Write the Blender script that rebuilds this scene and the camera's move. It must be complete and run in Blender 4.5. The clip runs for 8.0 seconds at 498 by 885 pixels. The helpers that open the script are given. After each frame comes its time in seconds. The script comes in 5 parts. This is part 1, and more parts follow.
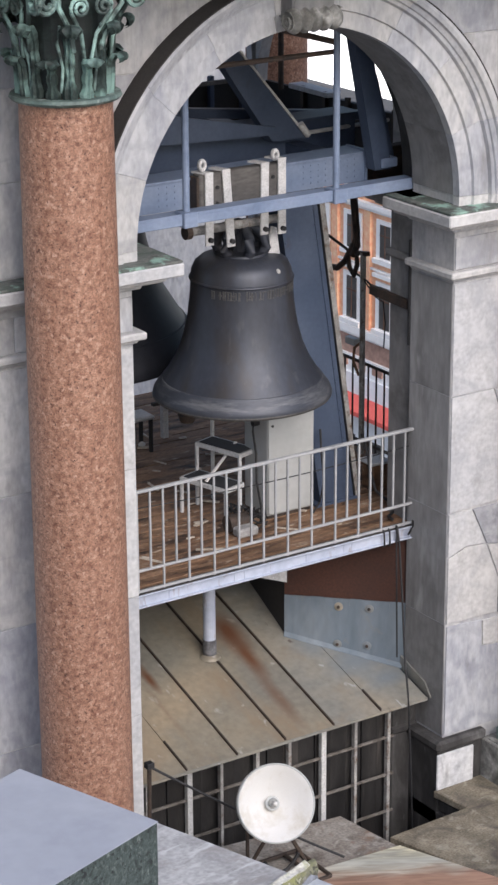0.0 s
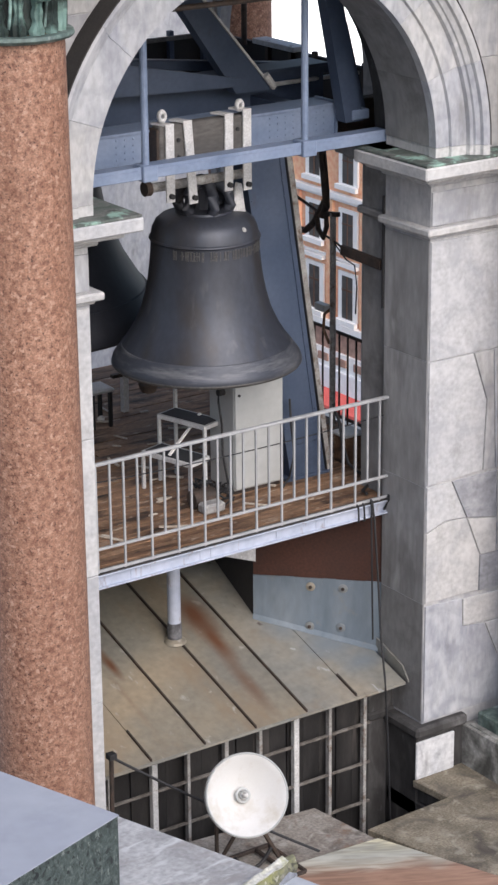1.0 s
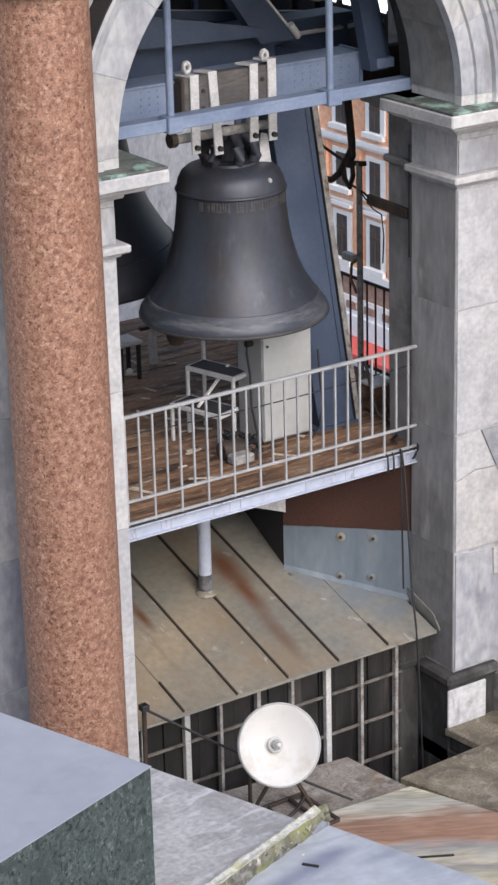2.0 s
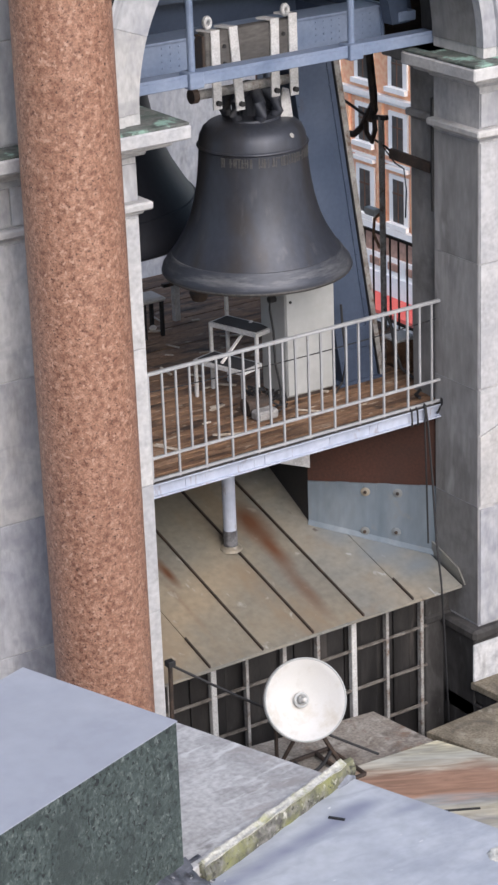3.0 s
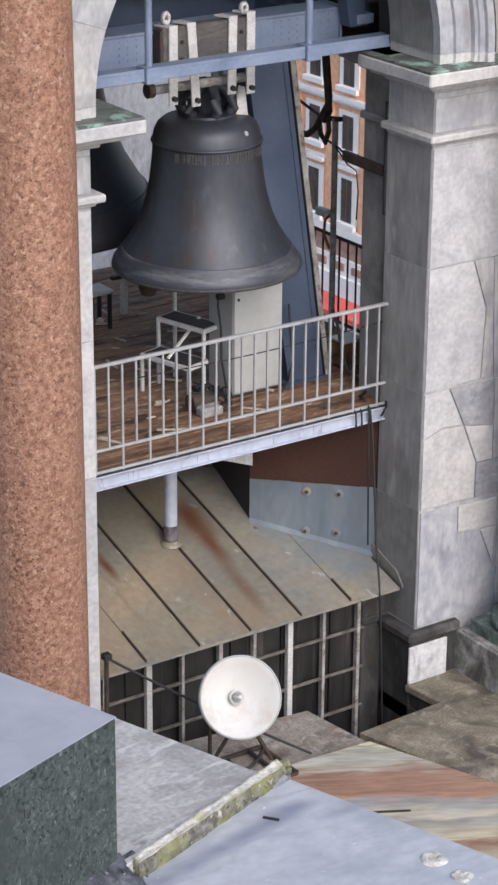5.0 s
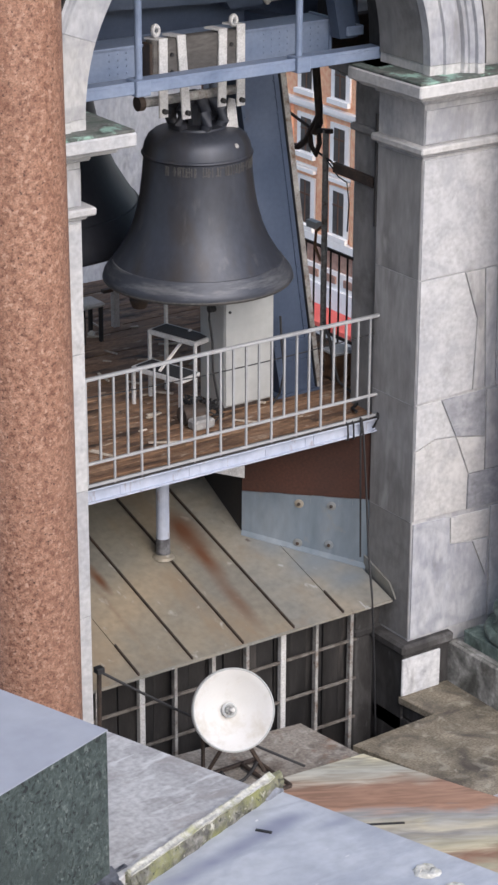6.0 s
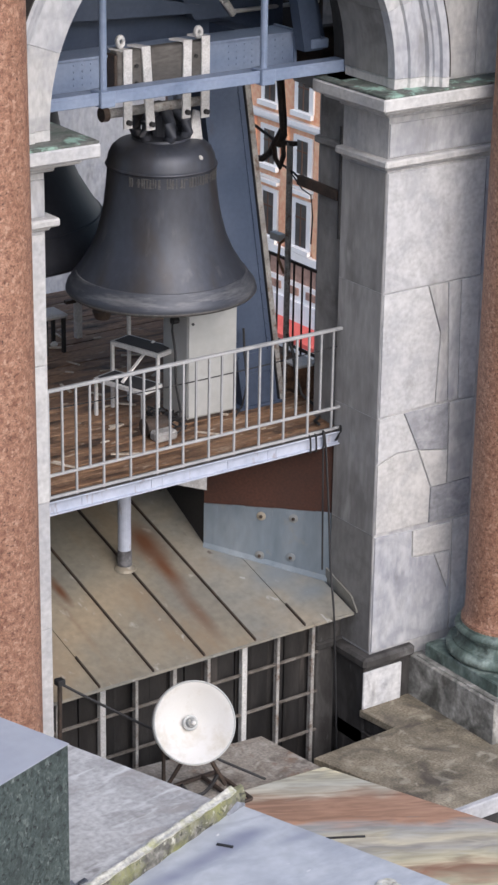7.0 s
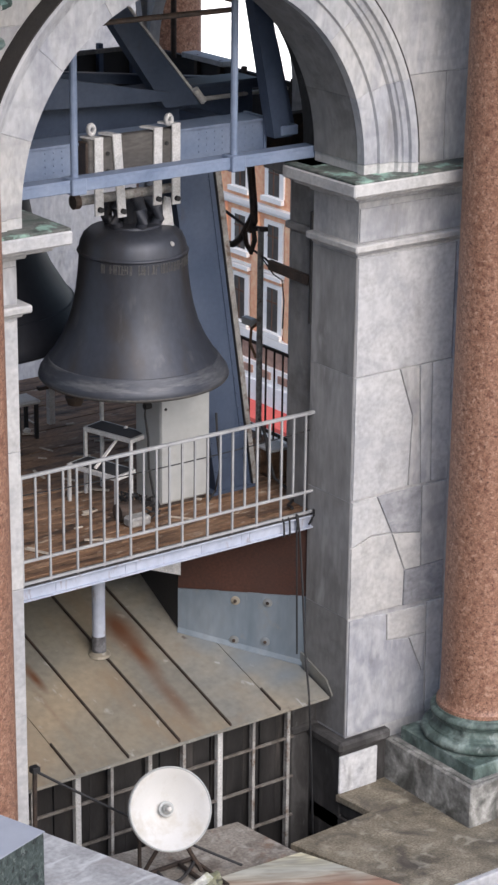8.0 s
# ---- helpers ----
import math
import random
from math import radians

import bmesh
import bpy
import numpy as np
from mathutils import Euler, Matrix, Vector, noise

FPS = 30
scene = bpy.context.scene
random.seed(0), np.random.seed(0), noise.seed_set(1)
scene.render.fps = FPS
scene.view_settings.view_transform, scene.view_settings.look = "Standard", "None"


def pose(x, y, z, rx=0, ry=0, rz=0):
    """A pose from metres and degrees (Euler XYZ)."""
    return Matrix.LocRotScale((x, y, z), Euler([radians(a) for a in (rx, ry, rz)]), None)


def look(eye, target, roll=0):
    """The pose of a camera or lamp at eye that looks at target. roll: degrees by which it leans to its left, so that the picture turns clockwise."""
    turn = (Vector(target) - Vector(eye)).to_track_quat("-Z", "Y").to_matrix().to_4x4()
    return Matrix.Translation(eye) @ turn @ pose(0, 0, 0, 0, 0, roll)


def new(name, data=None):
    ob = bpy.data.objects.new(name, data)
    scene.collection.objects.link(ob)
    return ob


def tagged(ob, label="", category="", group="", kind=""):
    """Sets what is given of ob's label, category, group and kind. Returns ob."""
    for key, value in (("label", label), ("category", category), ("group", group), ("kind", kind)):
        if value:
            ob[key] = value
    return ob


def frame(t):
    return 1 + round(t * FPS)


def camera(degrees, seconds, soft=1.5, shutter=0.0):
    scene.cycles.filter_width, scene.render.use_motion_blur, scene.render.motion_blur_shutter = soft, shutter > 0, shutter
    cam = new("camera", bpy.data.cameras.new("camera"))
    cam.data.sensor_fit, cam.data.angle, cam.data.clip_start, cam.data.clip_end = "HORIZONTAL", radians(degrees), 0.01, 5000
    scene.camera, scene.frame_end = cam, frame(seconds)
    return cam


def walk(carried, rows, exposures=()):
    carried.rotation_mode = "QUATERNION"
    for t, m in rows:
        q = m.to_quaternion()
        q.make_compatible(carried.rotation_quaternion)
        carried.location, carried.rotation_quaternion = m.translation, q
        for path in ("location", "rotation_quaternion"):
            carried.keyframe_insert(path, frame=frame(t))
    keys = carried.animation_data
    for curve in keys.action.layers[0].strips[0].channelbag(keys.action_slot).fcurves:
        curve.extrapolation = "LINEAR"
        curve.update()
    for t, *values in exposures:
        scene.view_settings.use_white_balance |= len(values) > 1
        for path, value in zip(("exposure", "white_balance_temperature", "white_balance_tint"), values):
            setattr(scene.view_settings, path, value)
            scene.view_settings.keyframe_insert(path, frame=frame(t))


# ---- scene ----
# ---- camera and walk ----
cam = camera(12.407, 8.0, soft=2.6)
# seconds, eye x y z, heading from +x, pitch, roll (degrees)
ROWS = [
    (0.0, -10.268, -17.063, 8.805, 56.693, -19.362, -0.357),
    (0.1, -10.101, -16.785, 8.625, 56.632, -19.054, -0.340),
    (0.2, -9.878, -16.422, 8.398, 56.511, -18.822, -0.324),
    (0.3, -9.650, -16.035, 8.170, 56.440, -18.700, -0.340),
    (0.4, -9.652, -16.044, 8.160, 56.260, -18.420, -0.240),
    (0.5, -9.651, -16.044, 8.151, 56.226, -18.289, -0.254),
    (1.0, -9.640, -16.053, 8.140, 55.705, -19.507, -0.537),
    (1.5, -9.636, -16.050, 8.147, 55.767, -20.393, -0.972),
    (2.0, -9.635, -16.064, 8.148, 56.525, -20.732, -1.496),
    (3.5, -9.636, -16.077, 8.143, 57.199, -22.597, -2.101),
    (4.0, -9.657, -16.046, 8.162, 56.187, -22.775, -0.218),
    (4.5, -9.661, -16.043, 8.167, 55.873, -22.427, 0.152),
    (5.0, -9.684, -16.068, 8.186, 55.581, -21.975, 0.405),
    (6.5, -9.656, -16.046, 8.166, 55.241, -21.594, 0.151),
    (7.0, -9.655, -16.028, 8.169, 54.361, -21.356, 0.909),
    (7.5, -9.652, -16.026, 8.167, 53.692, -20.408, 1.629),
    (8.0, -9.673, -16.050, 8.184, 53.672, -19.247, 0.641),
]


def eye_pose(x, y, z, heading, pitch, roll):
    a, p = radians(heading), radians(pitch)
    return look((x, y, z), (x + math.cos(a) * math.cos(p), y + math.sin(a) * math.cos(p), z + math.sin(p)), roll)


walk(cam, [(r[0], eye_pose(*r[1:])) for r in ROWS], exposures=[(0.0, 0.45, 6330, 13), (0.5, 0.49, 6330, 13), (1.5, 0.51, 6330, 13), (3.5, 0.56, 6330, 13), (5.0, 0.49, 6330, 13), (7.0, 0.51, 6330, 13), (7.5, 0.27, 6330, 13), (8.0, 0.44, 6330, 13)])

# ---- light: bright overcast day ----
world = bpy.data.worlds.new("world")
scene.world = world
world.use_nodes = True
wn = world.node_tree.nodes
sky = wn.new("ShaderNodeTexSky")
sky.sky_type = "NISHITA"
sky.sun_disc = False
sky.sun_elevation, sky.sun_rotation = radians(38), radians(186)
sky.air_density, sky.dust_density, sky.ozone_density = 1.0, 2.5, 1.0
wn["Background"].inputs["Strength"].default_value = 0.15
world.node_tree.links.new(sky.outputs["Color"], wn["Background"].inputs["Color"])
sun = new("sun", bpy.data.lights.new("sun", "SUN"))
sun.data.energy, sun.data.angle, sun.data.color = 1.6, radians(50), (1.0, 0.99, 0.98)
sun.matrix_world = look((-2, -19.5, 15.5), (0, 0, 0))

# ---- materials ----


def nodes_of(m):
    m.use_nodes = True
    return m.node_tree.nodes, m.node_tree.links, m.node_tree.nodes["Principled BSDF"]


def surface(name, stops, scale=4.0, rough=0.6, metal=0.0, bump=0.2, fine=60.0, stretch=(1, 1, 1), stain=None,
            stain_scale=1.2, stain_cut=(0.5, 0.68), spread=0.0, rough_var=0.15, distort=0.6, detail=8.0, fine_mix=0.18, stain_stretch=(1, 1, 1), vary=0.0, spots=(), spot_colour=(0.16, 0.08, 0.04), layers=()):
    """Two-scale mottled surface. stops: colours of the broad noise; stain: a second colour in blotches;
    layers: further flecks or veins, each a colour, scale, threshold, stretch and waviness."""
    m = bpy.data.materials.new(name)
    n, l, b = nodes_of(m)
    geo = n.new("ShaderNodeNewGeometry")
    info = n.new("ShaderNodeObjectInfo")
    off = n.new("ShaderNodeVectorMath")
    off.operation = "MULTIPLY_ADD"
    l.new(info.outputs["Random"], off.inputs[0])
    off.inputs[1].default_value = (spread, spread * 1.7, spread * 0.6)
    l.new(geo.outputs["Position"], off.inputs[2])
    mp = n.new("ShaderNodeMapping")
    mp.inputs["Scale"].default_value = stretch
    l.new(off.outputs[0], mp.inputs["Vector"])
    big = n.new("ShaderNodeTexNoise")
    big.inputs["Scale"].default_value, big.inputs["Detail"].default_value = scale, detail
    big.inputs["Distortion"].default_value = distort
    l.new(mp.outputs[0], big.inputs["Vector"])
    ramp = n.new("ShaderNodeValToRGB")
    el = ramp.color_ramp.elements
    while len(el) < len(stops):
        el.new(0.5)
    for i, c in enumerate(stops):
        el[i].position = 0.28 + 0.44 * i / max(1, len(stops) - 1)
        el[i].color = (*c, 1)
    l.new(big.outputs["Fac"], ramp.inputs["Fac"])
    small = n.new("ShaderNodeTexNoise")
    small.inputs["Scale"].default_value, small.inputs["Detail"].default_value = fine, 6
    l.new(mp.outputs[0], small.inputs["Vector"])
    grain = n.new("ShaderNodeMix")
    grain.data_type, grain.blend_type = "RGBA", "OVERLAY"
    grain.inputs["Factor"].default_value = fine_mix * 3
    l.new(ramp.outputs["Color"], grain.inputs["A"])
    l.new(small.outputs["Fac"], grain.inputs["B"])
    colour = grain.outputs["Result"]
    if stain:
        mp2 = n.new("ShaderNodeMapping")
        mp2.inputs["Scale"].default_value = stain_stretch
        l.new(off.outputs[0], mp2.inputs["Vector"])
        st = n.new("ShaderNodeTexNoise")
        st.inputs["Scale"].default_value, st.inputs["Detail"].default_value = stain_scale, 10
        st.inputs["Roughness"].default_value = 0.65
        l.new(mp2.outputs[0], st.inputs["Vector"])
        cut = n.new("ShaderNodeMapRange")
        cut.inputs["From Min"].default_value, cut.inputs["From Max"].default_value = stain_cut
        l.new(st.outputs["Fac"], cut.inputs["Value"])
        mx = n.new("ShaderNodeMix")
        mx.data_type = "RGBA"
        l.new(cut.outputs["Result"], mx.inputs["Factor"])
        l.new(colour, mx.inputs["A"])
        mx.inputs["B"].default_value = (*stain, 1)
        colour = mx.outputs["Result"]
    for k, (tint, sc, cut_at, st_, wave) in enumerate(layers):
        mp3 = n.new("ShaderNodeMapping")
        mp3.inputs["Location"].default_value = (3.1 * k + 1.7, 1.3 * k, 2.9 * k)
        mp3.inputs["Rotation"].default_value = (0.35, 0.45, 0.2)
        mp3.inputs["Scale"].default_value = st_
        l.new(off.outputs[0], mp3.inputs["Vector"])
        ly = n.new("ShaderNodeTexNoise")
        ly.inputs["Scale"].default_value, ly.inputs["Detail"].default_value, ly.inputs["Distortion"].default_value = sc, 7, wave
        l.new(mp3.outputs[0], ly.inputs["Vector"])
        lc_ = n.new("ShaderNodeMapRange")
        lc_.inputs["From Min"].default_value, lc_.inputs["From Max"].default_value = cut_at
        l.new(ly.outputs["Fac"], lc_.inputs["Value"])
        lm = n.new("ShaderNodeMix")
        lm.data_type = "RGBA"
        l.new(lc_.outputs["Result"], lm.inputs["Factor"])
        l.new(colour, lm.inputs["A"])
        lm.inputs["B"].default_value = (*tint, 1)
        colour = lm.outputs["Result"]
    if vary:
        tone = n.new("ShaderNodeMix")
        tone.data_type, tone.blend_type = "RGBA", "MULTIPLY"
        shade = n.new("ShaderNodeValToRGB")
        sh = shade.color_ramp.elements
        sh.new(0.5)
        for e, c in zip(sh, ((0.80, 0.82, 0.88), (1.0, 1.0, 1.0), (0.90, 0.885, 0.865))):
            e.color = (*c, 1)
        l.new(info.outputs["Random"], shade.inputs["Fac"])
        tone.inputs["Factor"].default_value = vary
        l.new(colour, tone.inputs["A"])
        l.new(shade.outputs["Color"], tone.inputs["B"])
        colour = tone.outputs["Result"]
    for px, py, rx, ry, force in spots:
        sep = n.new("ShaderNodeMapping")
        sep.vector_type = "TEXTURE"
        sep.inputs["Location"].default_value = (px, py, 0)
        sep.inputs["Scale"].default_value = (rx, ry, 1000)
        l.new(geo.outputs["Position"], sep.inputs["Vector"])
        ln = n.new("ShaderNodeVectorMath")
        ln.operation = "LENGTH"
        l.new(sep.outputs[0], ln.inputs[0])
        wob = n.new("ShaderNodeMath")
        wob.operation = "MULTIPLY_ADD"
        l.new(big.outputs["Fac"], wob.inputs[0])
        wob.inputs[1].default_value = 0.9
        l.new(ln.outputs["Value"], wob.inputs[2])
        fall = n.new("ShaderNodeMapRange")
        fall.inputs["From Min"].default_value, fall.inputs["From Max"].default_value = 0.55, 1.45
        fall.inputs["To Min"].default_value, fall.inputs["To Max"].default_value = force, 0.0
        l.new(wob.outputs[0], fall.inputs["Value"])
        mx = n.new("ShaderNodeMix")
        mx.data_type = "RGBA"
        l.new(fall.outputs["Result"], mx.inputs["Factor"])
        l.new(colour, mx.inputs["A"])
        mx.inputs["B"].default_value = (*spot_colour, 1)
        colour = mx.outputs["Result"]
    l.new(colour, b.inputs["Base Color"])
    rr = n.new("ShaderNodeMapRange")
    rr.inputs["To Min"].default_value, rr.inputs["To Max"].default_value = max(0.05, rough - rough_var), min(1, rough + rough_var)
    l.new(big.outputs["Fac"], rr.inputs["Value"])
    l.new(rr.outputs["Result"], b.inputs["Roughness"])
    b.inputs["Metallic"].default_value = metal
    if bump:
        add = n.new("ShaderNodeMath")
        add.operation = "MULTIPLY_ADD"
        l.new(small.outputs["Fac"], add.inputs[0])
        add.inputs[1].default_value = 0.35
        l.new(big.outputs["Fac"], add.inputs[2])
        bp = n.new("ShaderNodeBump")
        bp.inputs["Strength"].default_value, bp.inputs["Distance"].default_value = bump, 0.02
        l.new(add.outputs[0], bp.inputs["Height"])
        l.new(bp.outputs["Normal"], b.inputs["Normal"])
    return m


MARBLE = surface("marble", [(0.29, 0.296, 0.318), (0.39, 0.394, 0.408), (0.47, 0.469, 0.466), (0.36, 0.366, 0.39)], 2.0, 0.5, bump=0.05, fine=22, fine_mix=0.12,
                 stretch=(1.1, 1.1, 0.5), spread=9.0, stain=(0.22, 0.215, 0.208), stain_scale=3.4, stain_cut=(0.56, 0.80), distort=1.0, stain_stretch=(1, 1, 0.3), vary=1.0,
                 layers=(((0.27, 0.276, 0.298), 2.4, (0.52, 0.80), (0.7, 0.7, 1.3), 1.2), ((0.55, 0.547, 0.54), 4.0, (0.56, 0.76), (1.3, 1.3, 0.45), 0.6)))
# Weathering and painted shade share this tone; soffit and inner piers rely on it.
MARBLE_DARK = surface("weathered_shaded_marble", [(0.14, 0.14, 0.145), (0.22, 0.216, 0.212), (0.175, 0.17, 0.166)], 2.0, 0.65, bump=0.1, fine=18, fine_mix=0.1,
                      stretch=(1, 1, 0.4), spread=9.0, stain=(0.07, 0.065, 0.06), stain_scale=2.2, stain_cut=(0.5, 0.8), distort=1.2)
MARBLE_WHITE = surface("pale_marble", [(0.40, 0.402, 0.412), (0.47, 0.468, 0.465), (0.52, 0.515, 0.507)], 2.4, 0.5, bump=0.06, fine=22, fine_mix=0.12, spread=7.0,
                       stain=(0.27, 0.262, 0.252), stain_scale=5.0, stain_cut=(0.56, 0.82), distort=1.2, stain_stretch=(1, 1, 0.5), vary=0.6,
                       layers=(((0.36, 0.363, 0.376), 2.8, (0.52, 0.78), (0.7, 0.7, 1.3), 1.2), ((0.59, 0.586, 0.578), 5.0, (0.56, 0.76), (1, 1, 0.6), 0.5)))
MARBLE_FLAKED = surface("flaking_marble", [(0.42, 0.43, 0.455), (0.52, 0.525, 0.535), (0.60, 0.60, 0.60)], 3.0, 0.5, bump=0.1, fine=24, fine_mix=0.15,
                        layers=(((0.24, 0.242, 0.26), 5.0, (0.52, 0.76), (1, 1, 0.8), 1.2), ((0.16, 0.155, 0.15), 3.0, (0.60, 0.76), (1, 1, 0.5), 0.5)))
MARBLE_GREY = surface("blue_grey_marble", [(0.21, 0.216, 0.236), (0.28, 0.285, 0.305), (0.35, 0.352, 0.37)], 3.5, 0.5, bump=0.06, fine=20, fine_mix=0.14, distort=1.4, spread=4.0,
                      layers=(((0.42, 0.425, 0.44), 4.0, (0.54, 0.76), (0.8, 0.8, 1.2), 1.2), ((0.16, 0.165, 0.18), 4.0, (0.56, 0.76), (0.7, 0.7, 1.3), 1.5)))
# Grime and painted shade in one dark stone, for pit and inner leaf.
SHADE_GRIME = surface("shaded_grimy_stone", [(0.016, 0.015, 0.015), (0.036, 0.034, 0.033), (0.078, 0.075, 0.073)], 3.0, 0.8, bump=0.3, fine=24, fine_mix=0.15, stretch=(1, 1, 0.4), distort=1.0, spread=3.0,
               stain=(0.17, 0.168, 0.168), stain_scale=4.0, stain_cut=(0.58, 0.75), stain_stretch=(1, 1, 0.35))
# Streaked marble with the shade of the right reveal mixed into its colour.
MARBLE_JAMB_SHADE = surface("shaded_streaked_marble", [(0.19, 0.187, 0.186), (0.265, 0.262, 0.26), (0.33, 0.327, 0.324)], 2.6, 0.6, bump=0.1, fine=16, fine_mix=0.12, stretch=(1, 1, 0.3), distort=1.2, spread=2.0,
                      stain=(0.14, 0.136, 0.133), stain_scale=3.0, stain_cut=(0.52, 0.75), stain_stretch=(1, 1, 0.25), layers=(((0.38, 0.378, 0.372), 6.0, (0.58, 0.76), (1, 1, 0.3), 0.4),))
GRIMY = surface("grimy_marble", [(0.07, 0.07, 0.062), (0.16, 0.16, 0.148), (0.30, 0.295, 0.275), (0.44, 0.43, 0.41)], 3.4, 0.75, bump=0.3, fine=26, spread=3.0, fine_mix=0.2, distort=1.5,
                stain=(0.07, 0.065, 0.055), stain_scale=3.5, stain_cut=(0.5, 0.72))
GRANITE = surface("red_granite", [(0.165, 0.074, 0.047), (0.285, 0.150, 0.098), (0.385, 0.225, 0.155)], 20.0, 0.5, bump=0.0, fine=70, detail=6.0, spread=5.0, distort=0.25, fine_mix=0.3,
                  stain=(0.12, 0.052, 0.033), stain_scale=26.0, stain_cut=(0.54, 0.66), layers=(((0.45, 0.285, 0.205), 24.0, (0.58, 0.70), (1, 1, 1), 0.2), ((0.075, 0.036, 0.026), 44.0, (0.60, 0.70), (1, 1, 1), 0.0)))
COPPER = surface("verdigris_copper", [(0.018, 0.025, 0.023), (0.055, 0.080, 0.073), (0.135, 0.205, 0.185)], 7.0, 0.6, bump=0.2, fine=40, spread=4.0,
                 stain=(0.014, 0.018, 0.017), stain_scale=6.0, stain_cut=(0.54, 0.70), layers=(((0.32, 0.49, 0.44), 4.0, (0.50, 0.66), (1, 1, 1), 0.4),))
COPPER_BASE = surface("pale_verdigris_copper", [(0.030, 0.046, 0.040), (0.095, 0.135, 0.120), (0.25, 0.31, 0.285)], 4.0, 0.6, bump=0.2, fine=30, spread=4.0, stretch=(1, 1, 0.7),
                      stain=(0.022, 0.034, 0.030), stain_scale=4.0, stain_cut=(0.52, 0.68), layers=(((0.36, 0.41, 0.385), 6.0, (0.58, 0.74), (1, 1, 0.5), 0.6),))
# For the capital core: near black, to paint the shade between leaves.
COPPER_SHADE = surface("shaded_copper", [(0.005, 0.007, 0.007), (0.010, 0.015, 0.014), (0.022, 0.036, 0.032)], 9.0, 0.6, bump=0.2, fine=50, spread=4.0)
COPPER_FLASH = surface("copper_flashing", [(0.05, 0.056, 0.05), (0.075, 0.095, 0.082), (0.13, 0.135, 0.125), (0.04, 0.043, 0.04)], 5.0, 0.75, bump=0.4, fine=30,
                       stain=(0.24, 0.37, 0.31), stain_scale=4.5, stain_cut=(0.52, 0.60))
BRONZE = surface("dark_bronze", [(0.034, 0.038, 0.049), (0.046, 0.051, 0.066), (0.062, 0.068, 0.085)], 1.6, 0.46, metal=0.3, bump=0.05, fine=18, fine_mix=0.1, stretch=(1, 1, 0.6),
                 stain=(0.105, 0.105, 0.112), stain_scale=3.4, stain_cut=(0.56, 0.92), stain_stretch=(1, 1, 0.4), rough_var=0.1,
                 layers=(((0.043, 0.038, 0.036), 2.2, (0.50, 0.72), (1, 1, 0.35), 0.6), ((0.095, 0.097, 0.104), 9.0, (0.60, 0.80), (1, 1, 0.15), 0.0)))
# Bell bronze darkened: the shade inside the belfry is in this colour.
BRONZE_SHADED = surface("shaded_bronze", [(0.014, 0.016, 0.022), (0.020, 0.022, 0.030), (0.030, 0.033, 0.042)], 1.6, 0.55, metal=0.3, bump=0.05, fine=18, fine_mix=0.1, stretch=(1, 1, 0.6))
BRONZE_WORN = surface("rubbed_bronze", [(0.040, 0.045, 0.058), (0.056, 0.061, 0.076), (0.080, 0.085, 0.098)], 1.6, 0.48, metal=0.3, bump=0.05, fine=16, fine_mix=0.08, stretch=(1, 1, 3),
                      stain=(0.21, 0.21, 0.215), stain_scale=2.0, stain_cut=(0.50, 0.80), stain_stretch=(1, 1, 7), rough_var=0.1)
BLUE_PAINT = surface("pale_blue_steel_paint", [(0.14, 0.185, 0.275), (0.185, 0.235, 0.335), (0.225, 0.275, 0.375)], 2.0, 0.5, bump=0.03, fine=24, fine_mix=0.07,
                     stain=(0.16, 0.15, 0.16), stain_scale=7.0, stain_cut=(0.64, 0.8))
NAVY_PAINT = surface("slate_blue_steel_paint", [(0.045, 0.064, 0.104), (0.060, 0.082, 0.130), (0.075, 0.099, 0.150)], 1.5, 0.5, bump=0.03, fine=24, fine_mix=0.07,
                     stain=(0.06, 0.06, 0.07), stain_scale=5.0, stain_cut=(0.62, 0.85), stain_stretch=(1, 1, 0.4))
RAIL_PAINT = surface("grey_rail_paint", [(0.28, 0.285, 0.29), (0.33, 0.335, 0.34), (0.38, 0.38, 0.38)], 5.0, 0.5, bump=0.0, fine=20, fine_mix=0.06,
                     stain=(0.22, 0.17, 0.13), stain_scale=16.0, stain_cut=(0.66, 0.76))
WHITE_PAINT = surface("white_steel_paint", [(0.45, 0.45, 0.445), (0.57, 0.565, 0.56), (0.63, 0.625, 0.615)], 6.0, 0.45, bump=0.05, fine=60,
                      stain=(0.27, 0.22, 0.18), stain_scale=14.0, stain_cut=(0.62, 0.76))
SLAB_PAINT = surface("pale_lilac_edge_paint", [(0.33, 0.365, 0.45), (0.40, 0.435, 0.52), (0.45, 0.48, 0.555)], 3.0, 0.55, bump=0.03, fine=16, fine_mix=0.06,
                     stain=(0.21, 0.15, 0.11), stain_scale=9.0, stain_cut=(0.58, 0.72), stain_stretch=(1, 1, 0.3))
DECK = surface("worn_deck_boards", [(0.060, 0.033, 0.020), (0.165, 0.092, 0.053), (0.26, 0.152, 0.088), (0.36, 0.225, 0.14)], 3.4, 0.7, bump=0.3, fine=34, stretch=(0.5, 1.6, 1), spread=1.1, fine_mix=0.25,
               stain=(0.38, 0.275, 0.19), stain_scale=2.6, stain_cut=(0.58, 0.74), vary=0.6,
               layers=(((0.030, 0.019, 0.013), 3.0, (0.57, 0.70), (0.7, 1.3, 1), 0.8), ((0.46, 0.37, 0.28), 9.0, (0.62, 0.72), (0.5, 1.4, 1), 0.3)))
TIMBER = surface("grey_oak_block", [(0.066, 0.062, 0.059), (0.098, 0.092, 0.087), (0.13, 0.123, 0.117)], 5.0, 0.8, bump=0.25, fine=40, stretch=(0.3, 1, 1))
